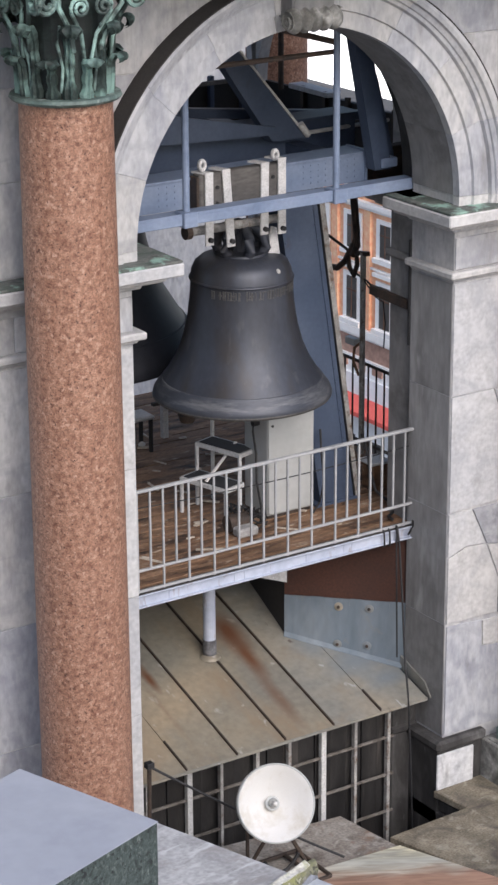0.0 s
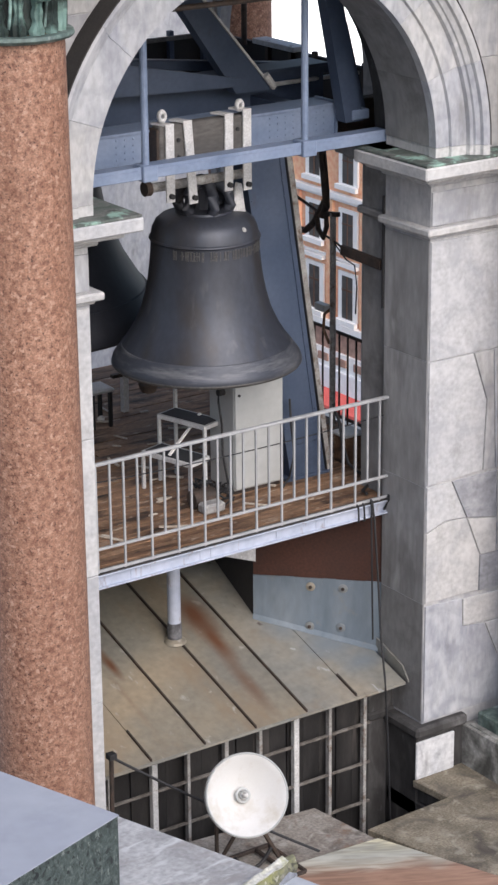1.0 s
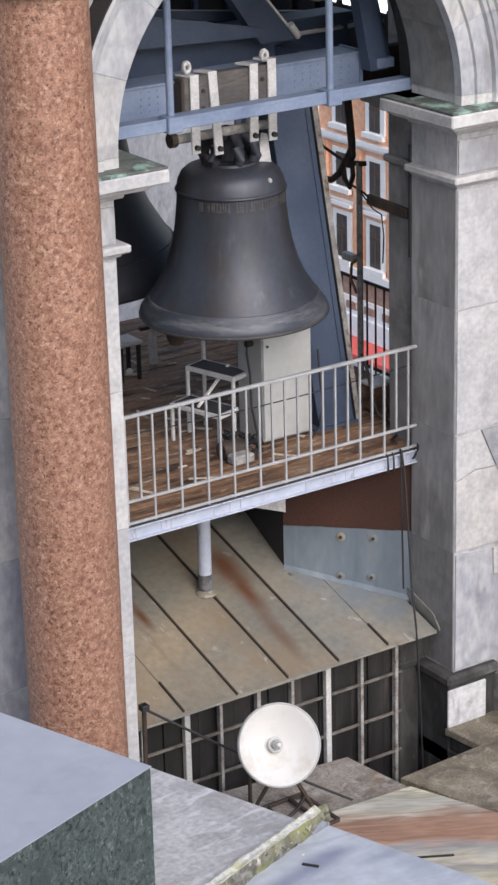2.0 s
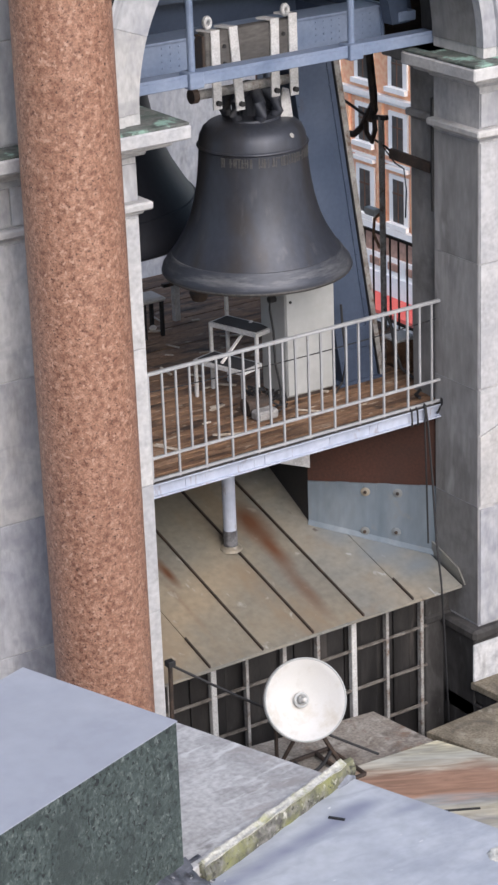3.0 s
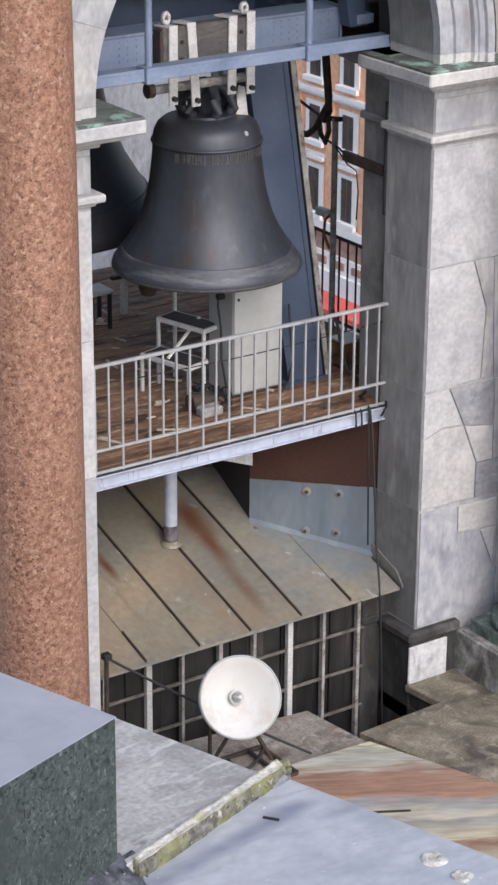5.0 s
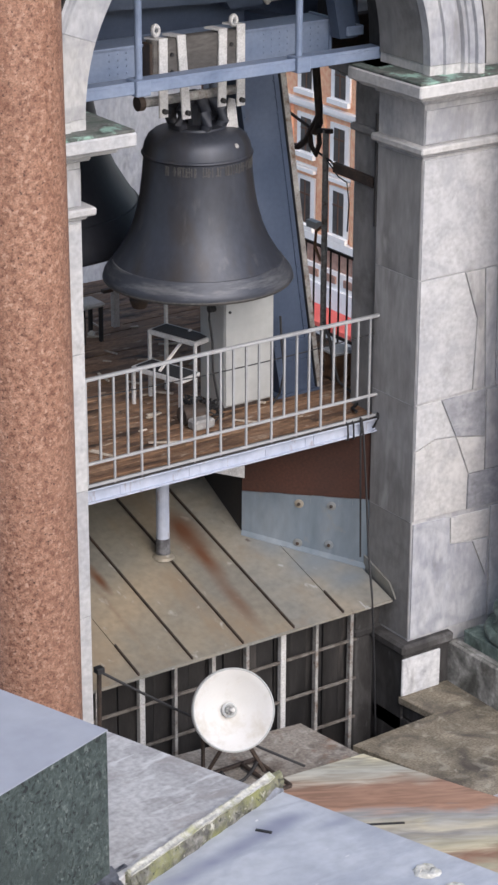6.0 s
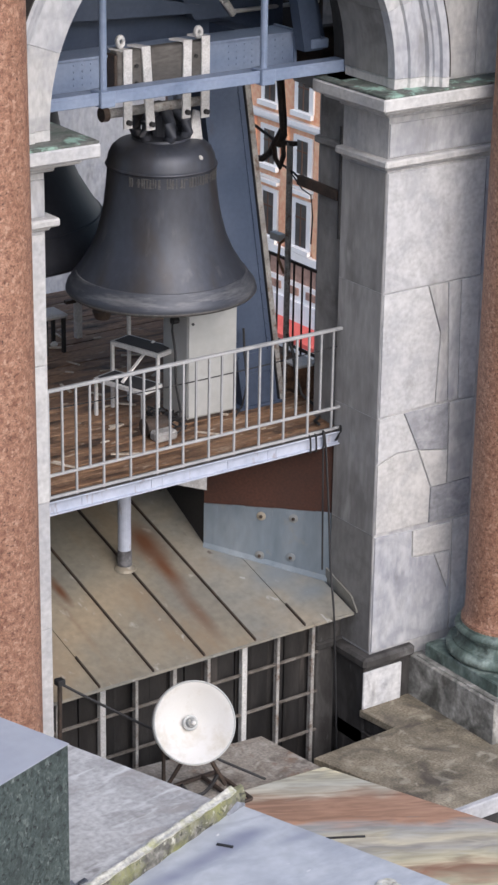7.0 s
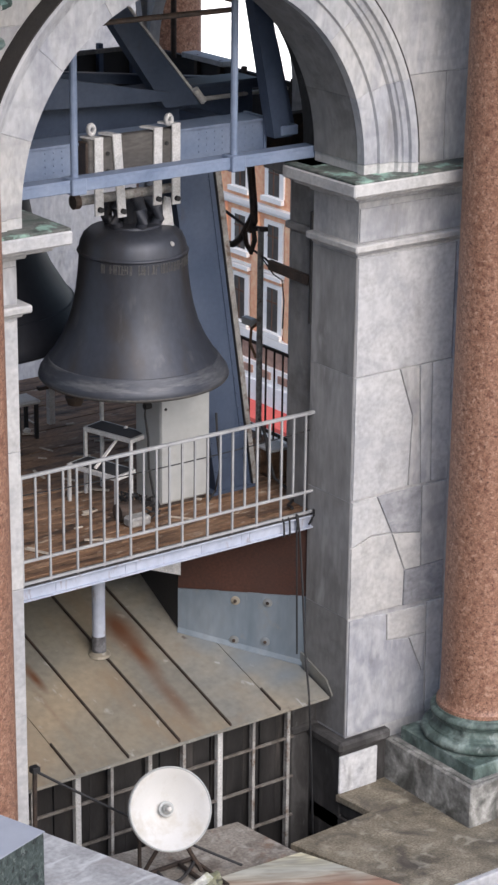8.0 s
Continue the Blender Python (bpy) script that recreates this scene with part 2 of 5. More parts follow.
CABINET = surface("cabinet_enamel", [(0.40, 0.41, 0.40), (0.43, 0.44, 0.43), (0.45, 0.46, 0.45)], 2.0, 0.4, bump=0.0, fine=12, fine_mix=0.04,
                  stain=(0.36, 0.35, 0.33), stain_scale=4.0, stain_cut=(0.6, 0.85))
ZINC = surface("weathered_roof_sheet", [(0.185, 0.180, 0.158), (0.245, 0.219, 0.170), (0.315, 0.252, 0.172)], 0.9, 0.42, metal=0.1, bump=0.06, fine=14, fine_mix=0.1, detail=6.0,
               stain=(0.255, 0.19, 0.125), stain_scale=1.2, stain_cut=(0.50, 0.75), stain_stretch=(1.8, 0.6, 1),
               spots=((1.88, 1.86, 0.19, 0.42, 1.0), (1.86, 1.45, 0.12, 0.42, 1.0), (1.80, 0.75, 0.10, 0.55, 0.6), (0.68, 1.50, 0.07, 0.30, 1.0), (0.58, 1.05, 0.05, 0.5, 0.35)), spot_colour=(0.135, 0.062, 0.034),
               layers=(((0.40, 0.385, 0.34), 9.0, (0.64, 0.74), (1.0, 0.45, 1), 0.4),))
ZINC_BLUE = surface("grey_blue_sheet", [(0.112, 0.144, 0.175), (0.150, 0.183, 0.214), (0.20, 0.23, 0.255)], 2.5, 0.5, metal=0.1, bump=0.08, fine=14, fine_mix=0.08, stretch=(1, 1, 0.3),
                    stain=(0.20, 0.20, 0.19), stain_scale=6.0, stain_cut=(0.58, 0.8))
ZINC_GREY = surface("grey_roof_sheet", [(0.182, 0.186, 0.174), (0.230, 0.222, 0.194), (0.285, 0.250, 0.195)], 1.2, 0.42, metal=0.1, bump=0.06, fine=14, fine_mix=0.1, detail=6.0,
                    stain=(0.235, 0.19, 0.14), stain_scale=1.8, stain_cut=(0.56, 0.80), spots=((3.0, 0.95, 0.55, 0.30, 0.75), (2.65, 1.35, 0.35, 0.25, 0.6), (3.10, 0.62, 0.35, 0.16, 0.7)), spot_colour=(0.165, 0.195, 0.222),
                    layers=(((0.10, 0.075, 0.06), 5.0, (0.68, 0.74), (1.6, 0.6, 1), 0.6), ((0.37, 0.37, 0.35), 9.0, (0.67, 0.72), (1, 0.5, 1), 0.4)))
RUST = surface("rust_red_sheet", [(0.040, 0.0145, 0.0085), (0.050, 0.018, 0.0105), (0.060, 0.022, 0.013)], 2.0, 0.75, bump=0.06, fine=40)
RUST_SPOT = surface("rust_patch", [(0.12, 0.062, 0.036), (0.17, 0.09, 0.05), (0.19, 0.145, 0.10)], 9.0, 0.8, bump=0.1, fine=50)
BLACK = surface("black_rubber", [(0.012, 0.012, 0.013), (0.022, 0.022, 0.024)], 10.0, 0.6, bump=0.05)
DARK_STEEL = surface("rusty_dark_steel", [(0.035, 0.028, 0.024), (0.06, 0.045, 0.037), (0.09, 0.06, 0.045)], 8.0, 0.65, metal=0.3, bump=0.1)
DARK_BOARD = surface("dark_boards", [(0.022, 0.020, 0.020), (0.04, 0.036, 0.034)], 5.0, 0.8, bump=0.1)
DARK_GLASS = surface("dirty_dark_panel", [(0.010, 0.0095, 0.0095), (0.020, 0.0185, 0.018), (0.042, 0.038, 0.036)], 3.5, 0.5, bump=0.05, stretch=(1, 1, 0.25), spread=5.0,
                     layers=(((0.075, 0.066, 0.06), 5.0, (0.62, 0.74), (1, 1, 0.15), 0.3),))
BAR = surface("rusty_white_bar", [(0.20, 0.19, 0.18), (0.30, 0.29, 0.275), (0.40, 0.39, 0.37)], 9.0, 0.6, bump=0.1, stain=(0.13, 0.085, 0.06), stain_scale=12.0, stain_cut=(0.52, 0.68))
BAR_WHITE = surface("white_bar_paint", [(0.42, 0.415, 0.40), (0.52, 0.515, 0.50), (0.58, 0.575, 0.56)], 6.0, 0.55, bump=0.1, stain=(0.20, 0.15, 0.11), stain_scale=10.0, stain_cut=(0.60, 0.74))
BAR_DARK = surface("rusty_grey_bar", [(0.07, 0.06, 0.052), (0.13, 0.115, 0.10), (0.20, 0.185, 0.17)], 9.0, 0.65, bump=0.1)
ENAMEL = surface("white_enamel", [(0.58, 0.565, 0.535), (0.62, 0.61, 0.585), (0.65, 0.64, 0.62)], 1.5, 0.35, bump=0.0, fine_mix=0.02, stain=(0.50, 0.465, 0.40), stain_scale=4.0, stain_cut=(0.50, 0.72))
SLAB_STONE = surface("lichened_stone", [(0.078, 0.067, 0.050), (0.150, 0.129, 0.094), (0.215, 0.186, 0.137), (0.30, 0.265, 0.20)], 3.0, 0.75, bump=0.5, fine=44, spread=3.0, fine_mix=0.3, detail=13.0, distort=0.3,
                     stain=(0.30, 0.275, 0.215), stain_scale=4.0, stain_cut=(0.56, 0.76), layers=(((0.07, 0.06, 0.05), 2.2, (0.52, 0.70), (1, 1, 1), 0.8), ((0.40, 0.375, 0.30), 6.0, (0.58, 0.78), (1, 1, 1), 0.5)))
BROKEN_STONE = surface("broken_grey_stone", [(0.15, 0.125, 0.105), (0.25, 0.225, 0.195), (0.33, 0.305, 0.27)], 3.4, 0.75, bump=0.6, fine=36, fine_mix=0.25, distort=0.6,
                       stain=(0.20, 0.115, 0.075), stain_scale=3.0, stain_cut=(0.56, 0.70), layers=(((0.10, 0.086, 0.076), 5.0, (0.55, 0.72), (0.7, 1.3, 1), 1.2), ((0.42, 0.40, 0.36), 7.0, (0.56, 0.74), (1, 1, 1), 0.8)))

LEAD = surface("weathered_lead", [(0.265, 0.258, 0.25), (0.36, 0.353, 0.343), (0.445, 0.438, 0.425)], 3.0, 0.6, bump=0.3, fine=30, distort=0.9,
               stain=(0.27, 0.245, 0.225), stain_scale=3.0, stain_cut=(0.52, 0.70), stain_stretch=(0.6, 1.6, 1),
               layers=(((0.53, 0.53, 0.515), 9.0, (0.53, 0.70), (0.6, 1.4, 1), 0.9), ((0.21, 0.20, 0.192), 7.0, (0.58, 0.74), (0.6, 1.5, 1), 0.9)))
# The spots paint a dark band of shade along the curb foot.
BLUE_ROOF = surface("blue_grey_roof_paint", [(0.34, 0.36, 0.392), (0.40, 0.42, 0.448), (0.455, 0.472, 0.49)], 1.4, 0.40, bump=0.10, fine=12, fine_mix=0.08, detail=8.0,
                    stain=(0.285, 0.305, 0.345), stain_scale=1.9, stain_cut=(0.50, 0.68), stain_stretch=(0.7, 1.5, 1),
                    spots=tuple((-4.42 + 0.19 * i, -7.665 + 0.042 * i, 0.20, 0.085, 0.85) for i in range(6)) + ((-3.30, -7.62, 0.16, 0.05, 0.5),), spot_colour=(0.19, 0.205, 0.27),
                    layers=(((0.60, 0.60, 0.59), 16.0, (0.70, 0.76), (0.8, 1.2, 1), 0.3), ((0.30, 0.315, 0.35), 3.0, (0.56, 0.76), (0.6, 1.6, 1), 1.0)))
BLOCK_TOP = surface("pale_blue_cap_sheet", [(0.30, 0.313, 0.35), (0.33, 0.343, 0.375), (0.35, 0.36, 0.388)], 1.3, 0.5, bump=0.03, fine=9, fine_mix=0.04, detail=4.0,
                    stain=(0.27, 0.28, 0.315), stain_scale=2.0, stain_cut=(0.55, 0.8))
BLOCK_SIDE = surface("mottled_green_paint", [(0.014, 0.020, 0.019), (0.034, 0.047, 0.043), (0.055, 0.073, 0.067), (0.10, 0.120, 0.112)], 34.0, 0.7, bump=0.4, fine=80, detail=6.0,
                     stretch=(1.0, 1.0, 0.75), distort=0.9, stain=(0.155, 0.18, 0.168), stain_scale=38.0, stain_cut=(0.58, 0.68), stain_stretch=(1.0, 1.0, 0.7),
                     layers=(((0.008, 0.011, 0.011), 42.0, (0.57, 0.65), (1, 1, 0.8), 0.6), ((0.030, 0.040, 0.037), 3.0, (0.52, 0.70), (1, 1, 1), 0.5)))
MOSS = surface("mossy_lead", [(0.050, 0.047, 0.042), (0.12, 0.116, 0.100), (0.26, 0.25, 0.225)], 14.0, 0.85, bump=0.7, fine=60,
               stain=(0.20, 0.205, 0.085), stain_scale=6.0, stain_cut=(0.44, 0.66), layers=(((0.05, 0.048, 0.035), 22.0, (0.57, 0.66), (1, 1, 1), 0.8), ((0.46, 0.45, 0.38), 20.0, (0.62, 0.70), (1, 1, 1), 0.3)))
CRUST = surface("pale_crust", [(0.32, 0.31, 0.27), (0.46, 0.45, 0.40), (0.58, 0.57, 0.52)], 16.0, 0.85, bump=0.6, fine=60, stain=(0.33, 0.33, 0.17), stain_scale=7.0, stain_cut=(0.52, 0.66))
CRUMPLED = surface("crumpled_flashing", [(0.055, 0.058, 0.068), (0.135, 0.143, 0.165), (0.25, 0.26, 0.288)], 7.0, 0.5, bump=0.5, fine=34, distort=1.0,
                   stain=(0.045, 0.045, 0.05), stain_scale=6.0, stain_cut=(0.54, 0.66), layers=(((0.55, 0.54, 0.52), 20.0, (0.64, 0.70), (1, 1, 1), 0.4),))
LEAD_DARK = surface("tarnished_lead", [(0.035, 0.034, 0.037), (0.085, 0.084, 0.09), (0.19, 0.19, 0.20)], 9.0, 0.6, bump=0.4, fine=40)
ORANGE = surface("orange_render", [(0.80, 0.42, 0.25), (0.84, 0.46, 0.28), (0.86, 0.50, 0.32)], 0.25, 0.85, bump=0.0, fine=3)
TRIM = surface("cream_trim", [(0.88, 0.84, 0.80), (0.90, 0.88, 0.85)], 0.6, 0.8, bump=0.0, fine=3)
PANE = surface("window_glass", [(0.045, 0.041, 0.039), (0.10, 0.092, 0.085)], 0.4, 0.4, bump=0.0, fine=2)
FASCIA = surface("brown_fascia_paint", [(0.34, 0.20, 0.15), (0.42, 0.26, 0.20)], 0.6, 0.85, bump=0.0, fine=3)
SHOP_WHITE = surface("white_shop_paint", [(0.80, 0.79, 0.78), (0.86, 0.85, 0.84)], 0.6, 0.8, bump=0.0, fine=3)
SCRAP = surface("splintered_wood", [(0.34, 0.27, 0.20), (0.52, 0.45, 0.37), (0.60, 0.55, 0.48)], 9.0, 0.75, bump=0.1, fine=40, spread=5.0)
SHOP = surface("red_awning", [(0.66, 0.10, 0.08), (0.74, 0.14, 0.11)], 1.0, 0.6, bump=0.0)
ASPHALT = surface("asphalt", [(0.045, 0.045, 0.047), (0.06, 0.06, 0.062)], 0.2, 0.85, bump=0.0, fine=4)
STEP_TOP = surface("dark_rubber_tread", [(0.02, 0.02, 0.022), (0.035, 0.035, 0.038)], 8.0, 0.7, bump=0.1)
LETTER = surface("raised_bronze", [(0.075, 0.073, 0.072), (0.125, 0.122, 0.118)], 20.0, 0.45, metal=0.4, bump=0.05)
BRICKISH = surface("brown_rendered_wall", [(0.11, 0.06, 0.04), (0.16, 0.09, 0.06)], 1.0, 0.85, bump=0.1)


def banded_stone():
    """Stone whose bands run aslant: ochre fringe, pale grey, rust brown, grey."""
    m = surface("banded_stone", [(0.3, 0.3, 0.3), (0.5, 0.5, 0.5)], 3.0, 0.6, bump=0.12, fine=20)
    n, l, b = nodes_of(m)
    geo = n.new("ShaderNodeNewGeometry")
    mp = n.new("ShaderNodeMapping")
    turn = n.new("ShaderNodeMapping")
    turn.inputs["Rotation"].default_value = (0, 0, radians(30))
    l.new(geo.outputs["Position"], turn.inputs["Vector"])
    mp.inputs["Scale"].default_value = (0.5, 1.4, 1)
    l.new(turn.outputs[0], mp.inputs["Vector"])
    wav = n.new("ShaderNodeTexNoise")
    wav.inputs["Scale"].default_value, wav.inputs["Detail"].default_value, wav.inputs["Distortion"].default_value = 2.0, 9, 1.2
    l.new(mp.outputs[0], wav.inputs["Vector"])
    sep = n.new("ShaderNodeSeparateXYZ")
    l.new(mp.outputs[0], sep.inputs[0])
    add = n.new("ShaderNodeMath")
    add.operation = "MULTIPLY_ADD"
    l.new(wav.outputs["Fac"], add.inputs[0])
    add.inputs[1].default_value = 0.75
    l.new(sep.outputs["Y"], add.inputs[2])
    to = n.new("ShaderNodeMapRange")
    to.inputs["From Min"].default_value, to.inputs["From Max"].default_value = -2.22, 1.38
    thin = n.new("ShaderNodeMapping")
    thin.inputs["Scale"].default_value = (1.6, 9.0, 1)
    l.new(turn.outputs[0], thin.inputs["Vector"])
    streak = n.new("ShaderNodeTexNoise")
    streak.inputs["Scale"].default_value, streak.inputs["Detail"].default_value, streak.inputs["Distortion"].default_value = 1.3, 9, 0.9
    l.new(thin.outputs[0], streak.inputs["Vector"])
    rag = n.new("ShaderNodeMath")
    rag.operation = "MULTIPLY_ADD"
    l.new(streak.outputs["Fac"], rag.inputs[0])
    rag.inputs[1].default_value = 0.30
    l.new(add.outputs[0], rag.inputs[2])
    l.new(rag.outputs[0], to.inputs["Value"])
    ramp = n.new("ShaderNodeValToRGB")
    stops = ((0.0, (0.30, 0.27, 0.22)), (0.08, (0.46, 0.43, 0.30)), (0.16, (0.27, 0.15, 0.10)), (0.24, (0.50, 0.46, 0.32)), (0.32, (0.30, 0.29, 0.27)), (0.40, (0.48, 0.44, 0.33)),
             (0.47, (0.33, 0.33, 0.32)), (0.53, (0.34, 0.20, 0.135)), (0.66, (0.30, 0.185, 0.13)), (0.73, (0.40, 0.36, 0.29)), (0.80, (0.42, 0.42, 0.37)), (0.85, (0.36, 0.35, 0.29)), (0.90, (0.60, 0.56, 0.40)), (0.95, (0.46, 0.44, 0.34)), (1.0, (0.58, 0.55, 0.42)))
    el = ramp.color_ramp.elements
    while len(el) < len(stops):
        el.new(0.5)
    for e, (p, c) in zip(el, stops):
        e.position, e.color = p, (*c, 1)
    l.new(to.outputs["Result"], ramp.inputs["Fac"])
    over = n.new("ShaderNodeMix")
    over.data_type, over.blend_type = "RGBA", "OVERLAY"
    over.inputs["Factor"].default_value = 0.24
    sharp = n.new("ShaderNodeMapRange")
    sharp.inputs["From Min"].default_value, sharp.inputs["From Max"].default_value = 0.34, 0.66
    l.new(streak.outputs["Fac"], sharp.inputs["Value"])
    l.new(ramp.outputs["Color"], over.inputs["A"])
    l.new(sharp.outputs["Result"], over.inputs["B"])
    l.new(over.outputs["Result"], b.inputs["Base Color"])
    return m


SLATE = banded_stone()

# ---- geometry helpers ----


def box(bm, x0, x1, y0, y1, z0, z1, bevel=0.0, m=None):
    res = bmesh.ops.create_cube(bm, size=1.0, matrix=Matrix.Translation(((x0 + x1) / 2, (y0 + y1) / 2, (z0 + z1) / 2)) @ Matrix.Diagonal((x1 - x0, y1 - y0, z1 - z0, 1)))
    vs = res["verts"]
    if bevel:
        es = list({e for v in vs for e in v.link_edges})
        out = bmesh.ops.bevel(bm, geom=es, offset=bevel, segments=1, affect="EDGES", profile=0.5)
        vs = list({v for f in out["faces"] for v in f.verts} | {v for v in vs if v.is_valid})
    if m is not None:
        bmesh.ops.transform(bm, matrix=m, verts=vs)
    return bm


def boxed(x0, x1, y0, y1, z0, z1, bevel=0.0, m=None):
    return box(bmesh.new(), x0, x1, y0, y1, z0, z1, bevel, m)


def rod(bm, p, q, r, seg=10, r2=None):
    p, q = Vector(p), Vector(q)
    d = q - p
    m = Matrix.Translation((p + q) / 2) @ d.to_track_quat("Z", "Y").to_matrix().to_4x4()
    bmesh.ops.create_cone(bm, cap_ends=True, segments=seg, radius1=r, radius2=r if r2 is None else r2, depth=d.length, matrix=m)
    return bm


def bar(bm, p, q, w, h, up=(0, 0, 1)):
    """A rectangular bar from p to q, w across and h along up."""
    p, q = Vector(p), Vector(q)
    a = (q - p).normalized()
    s = a.cross(Vector(up)).normalized()
    u = s.cross(a)
    m = Matrix((s, a, u)).transposed().to_4x4()
    m.translation = (p + q) / 2
    L = (q - p).length
    return box(bm, -w / 2, w / 2, -L / 2, L / 2, -h / 2, h / 2, min(w, h) * 0.12, m)


def lathe(bm, profile, seg=48, m=None, cap=False):
    """Turns a profile of (radius, z) about the z axis."""
    rings = []
    for r, z in profile:
        rings.append([bm.verts.new((r * math.cos(2 * math.pi * i / seg), r * math.sin(2 * math.pi * i / seg), z)) for i in range(seg)])
    for a, b in zip(rings, rings[1:]):
        for i in range(seg):
            bm.faces.new((a[i], a[(i + 1) % seg], b[(i + 1) % seg], b[i]))
    if cap:
        bm.faces.new(list(reversed(rings[0])))
        bm.faces.new(rings[-1])
    if m is not None:
        bmesh.ops.transform(bm, matrix=m, verts=[v for ring in rings for v in ring])
    return bm


def prism(bm, pts, axis, a, b, bevel=0.0):
    """Extrudes a polygon: axis 'y' takes points (x, z), 'z' takes (x, y), 'x' takes (y, z)."""
    def at(p, s):
        return {"x": (s, p[0], p[1]), "y": (p[0], s, p[1]), "z": (p[0], p[1], s)}[axis]
    lo, hi = [bm.verts.new(at(p, a)) for p in pts], [bm.verts.new(at(p, b)) for p in pts]
    f1, f2 = bm.faces.new(lo), bm.faces.new(list(reversed(hi)))
    n = len(pts)
    sides = [bm.faces.new((lo[(i + 1) % n], lo[i], hi[i], hi[(i + 1) % n])) for i in range(n)]
    bm.normal_update()
    if bevel:
        bmesh.ops.bevel(bm, geom=list(f1.edges) + list(f2.edges), offset=bevel, segments=1, affect="EDGES", profile=0.5)
    elif n > 6:
        bmesh.ops.triangulate(bm, faces=[f1, f2])
    bmesh.ops.recalc_face_normals(bm, faces=bm.faces)
    return bm


def sweep(bm, path, r, seg=8):
    """A tube through points."""
    pts = [Vector(p) for p in path]
    rings = []
    for i, p in enumerate(pts):
        d = (pts[min(i + 1, len(pts) - 1)] - pts[max(i - 1, 0)]).normalized()
        s = d.cross(Vector((0.31, 0.2, 0.93))).normalized()
        u = s.cross(d)
        rings.append([bm.verts.new(p + r * (math.cos(2 * math.pi * k / seg) * s + math.sin(2 * math.pi * k / seg) * u)) for k in range(seg)])
    for a, b in zip(rings, rings[1:]):
        for k in range(seg):
            bm.faces.new((a[k], a[(k + 1) % seg], b[(k + 1) % seg], b[k]))
    bm.faces.new(list(reversed(rings[0])))
    bm.faces.new(rings[-1])
    bmesh.ops.recalc_face_normals(bm, faces=bm.faces)
    return bm


def sag(p, q, drop, n=14):
    p, q = Vector(p), Vector(q)
    return [p.lerp(q, i / n) - Vector((0, 0, drop * 4 * (i / n) * (1 - i / n))) for i in range(n + 1)]


def mesh_of(name, bm, material, smooth=False):
    me = bpy.data.meshes.new(name)
    bm.to_mesh(me)
    bm.free()
    me.materials.append(material)
    if smooth:
        for p in me.polygons:
            p.use_smooth = True
        me.set_sharp_from_angle(angle=radians(40))
    return me


def thing(name, base, label, category, group="", kind=""):
    ob = new(name)
    ob.location = base
    ob.empty_display_size = 0.1
    return tagged(ob, label, category, group, kind)


def root_of(ob):
    p = Vector((0, 0, 0))
    while ob is not None:
        p = p + ob.location
        ob = ob.parent
    return p


def part(name, bm, material, parent, label="", smooth=False):
    """Links a bmesh, given in world coordinates, as one mesh under a thing or a part."""
    bmesh.ops.translate(bm, verts=bm.verts, vec=-root_of(parent))
    ob = new(name, mesh_of(name, bm, material, smooth))
    ob.parent = parent
    return tagged(ob, label)


def whole(name, bm, material, label, category="", kind="", group="", smooth=False):
    return tagged(new(name, mesh_of(name, bm, material, smooth)), label, category, group, kind)


# ---- setting: the bell storey of a square stone tower ----
XL, XR = -0.30, 3.36            # jambs of the front arch
CX, SPRING, RAD = 1.53, 3.69, 1.83
TERRACE = -2.72
STREET = -45.0


def arch_wall(axis, x0, x1, z0, z1, xl, xr, spring, a, b, n=32):
    """A wall with an arched opening down to its foot, between the planes a and b across axis."""
    bm = bmesh.new()
    c, r = (xl + xr) / 2, (xr - xl) / 2
    inner = [(xl, z0)] + [(c - r * math.cos(math.pi * i / n), spring + r * math.sin(math.pi * i / n)) for i in range(n + 1)] + [(xr, z0)]
    outer = [(x0, z0), (x0, spring)] + [(x0 + (x1 - x0) * i / n, z1) for i in range(1, n)] + [(x1, spring), (x1, z0)]

    def at(p, d):
        return (p[0], d, p[1]) if axis == "y" else (d, p[0], p[1])
    rows = [[bm.verts.new(at(p, d)) for p in line] for line in (inner, outer) for d in (a, b)]
    ia, ib, oa, ob_ = rows
    for i in range(len(inner) - 1):
        bm.faces.new((ia[i], ia[i + 1], oa[i + 1], oa[i]))
        bm.faces.new((ib[i + 1], ib[i], ob_[i], ob_[i + 1]))
        bm.faces.new((ia[i + 1], ia[i], ib[i], ib[i + 1]))
        bm.faces.new((oa[i], oa[i + 1], ob_[i + 1], ob_[i]))
    bm.faces.new((ia[0], oa[0], ob_[0], ib[0]))
    bm.faces.new((oa[-1], ia[-1], ib[-1], ob_[-1]))
    bmesh.ops.recalc_face_normals(bm, faces=bm.faces)
    return bm


whole("ground", boxed(-600, 900, -600, 900, STREET - 0.5, STREET), ASPHALT, "wide grey asphalt square and street far below", "ground", "structure")
wall_front = whole("wall_front", arch_wall("y", -5.2, 8.3, -3.9, 8.2, XL, XR, SPRING, 0.0, 0.68), MARBLE,
                   "grey veined marble tower wall with an open arch", "wall", "structure")
# Inner leaf coloured near black to paint the shadowed gap behind the arch.
wall_inner = whole("wall_front_inner", arch_wall("y", -5.2, 8.3, -3.9, 8.2, XL - 0.20, XR + 0.20, SPRING, 0.74, 1.12), SHADE_GRIME,
                   "inner leaf of the marble arch wall, dark with painted shade", "wall", "structure")
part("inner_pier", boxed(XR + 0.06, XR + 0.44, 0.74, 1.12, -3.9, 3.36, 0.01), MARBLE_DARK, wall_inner)
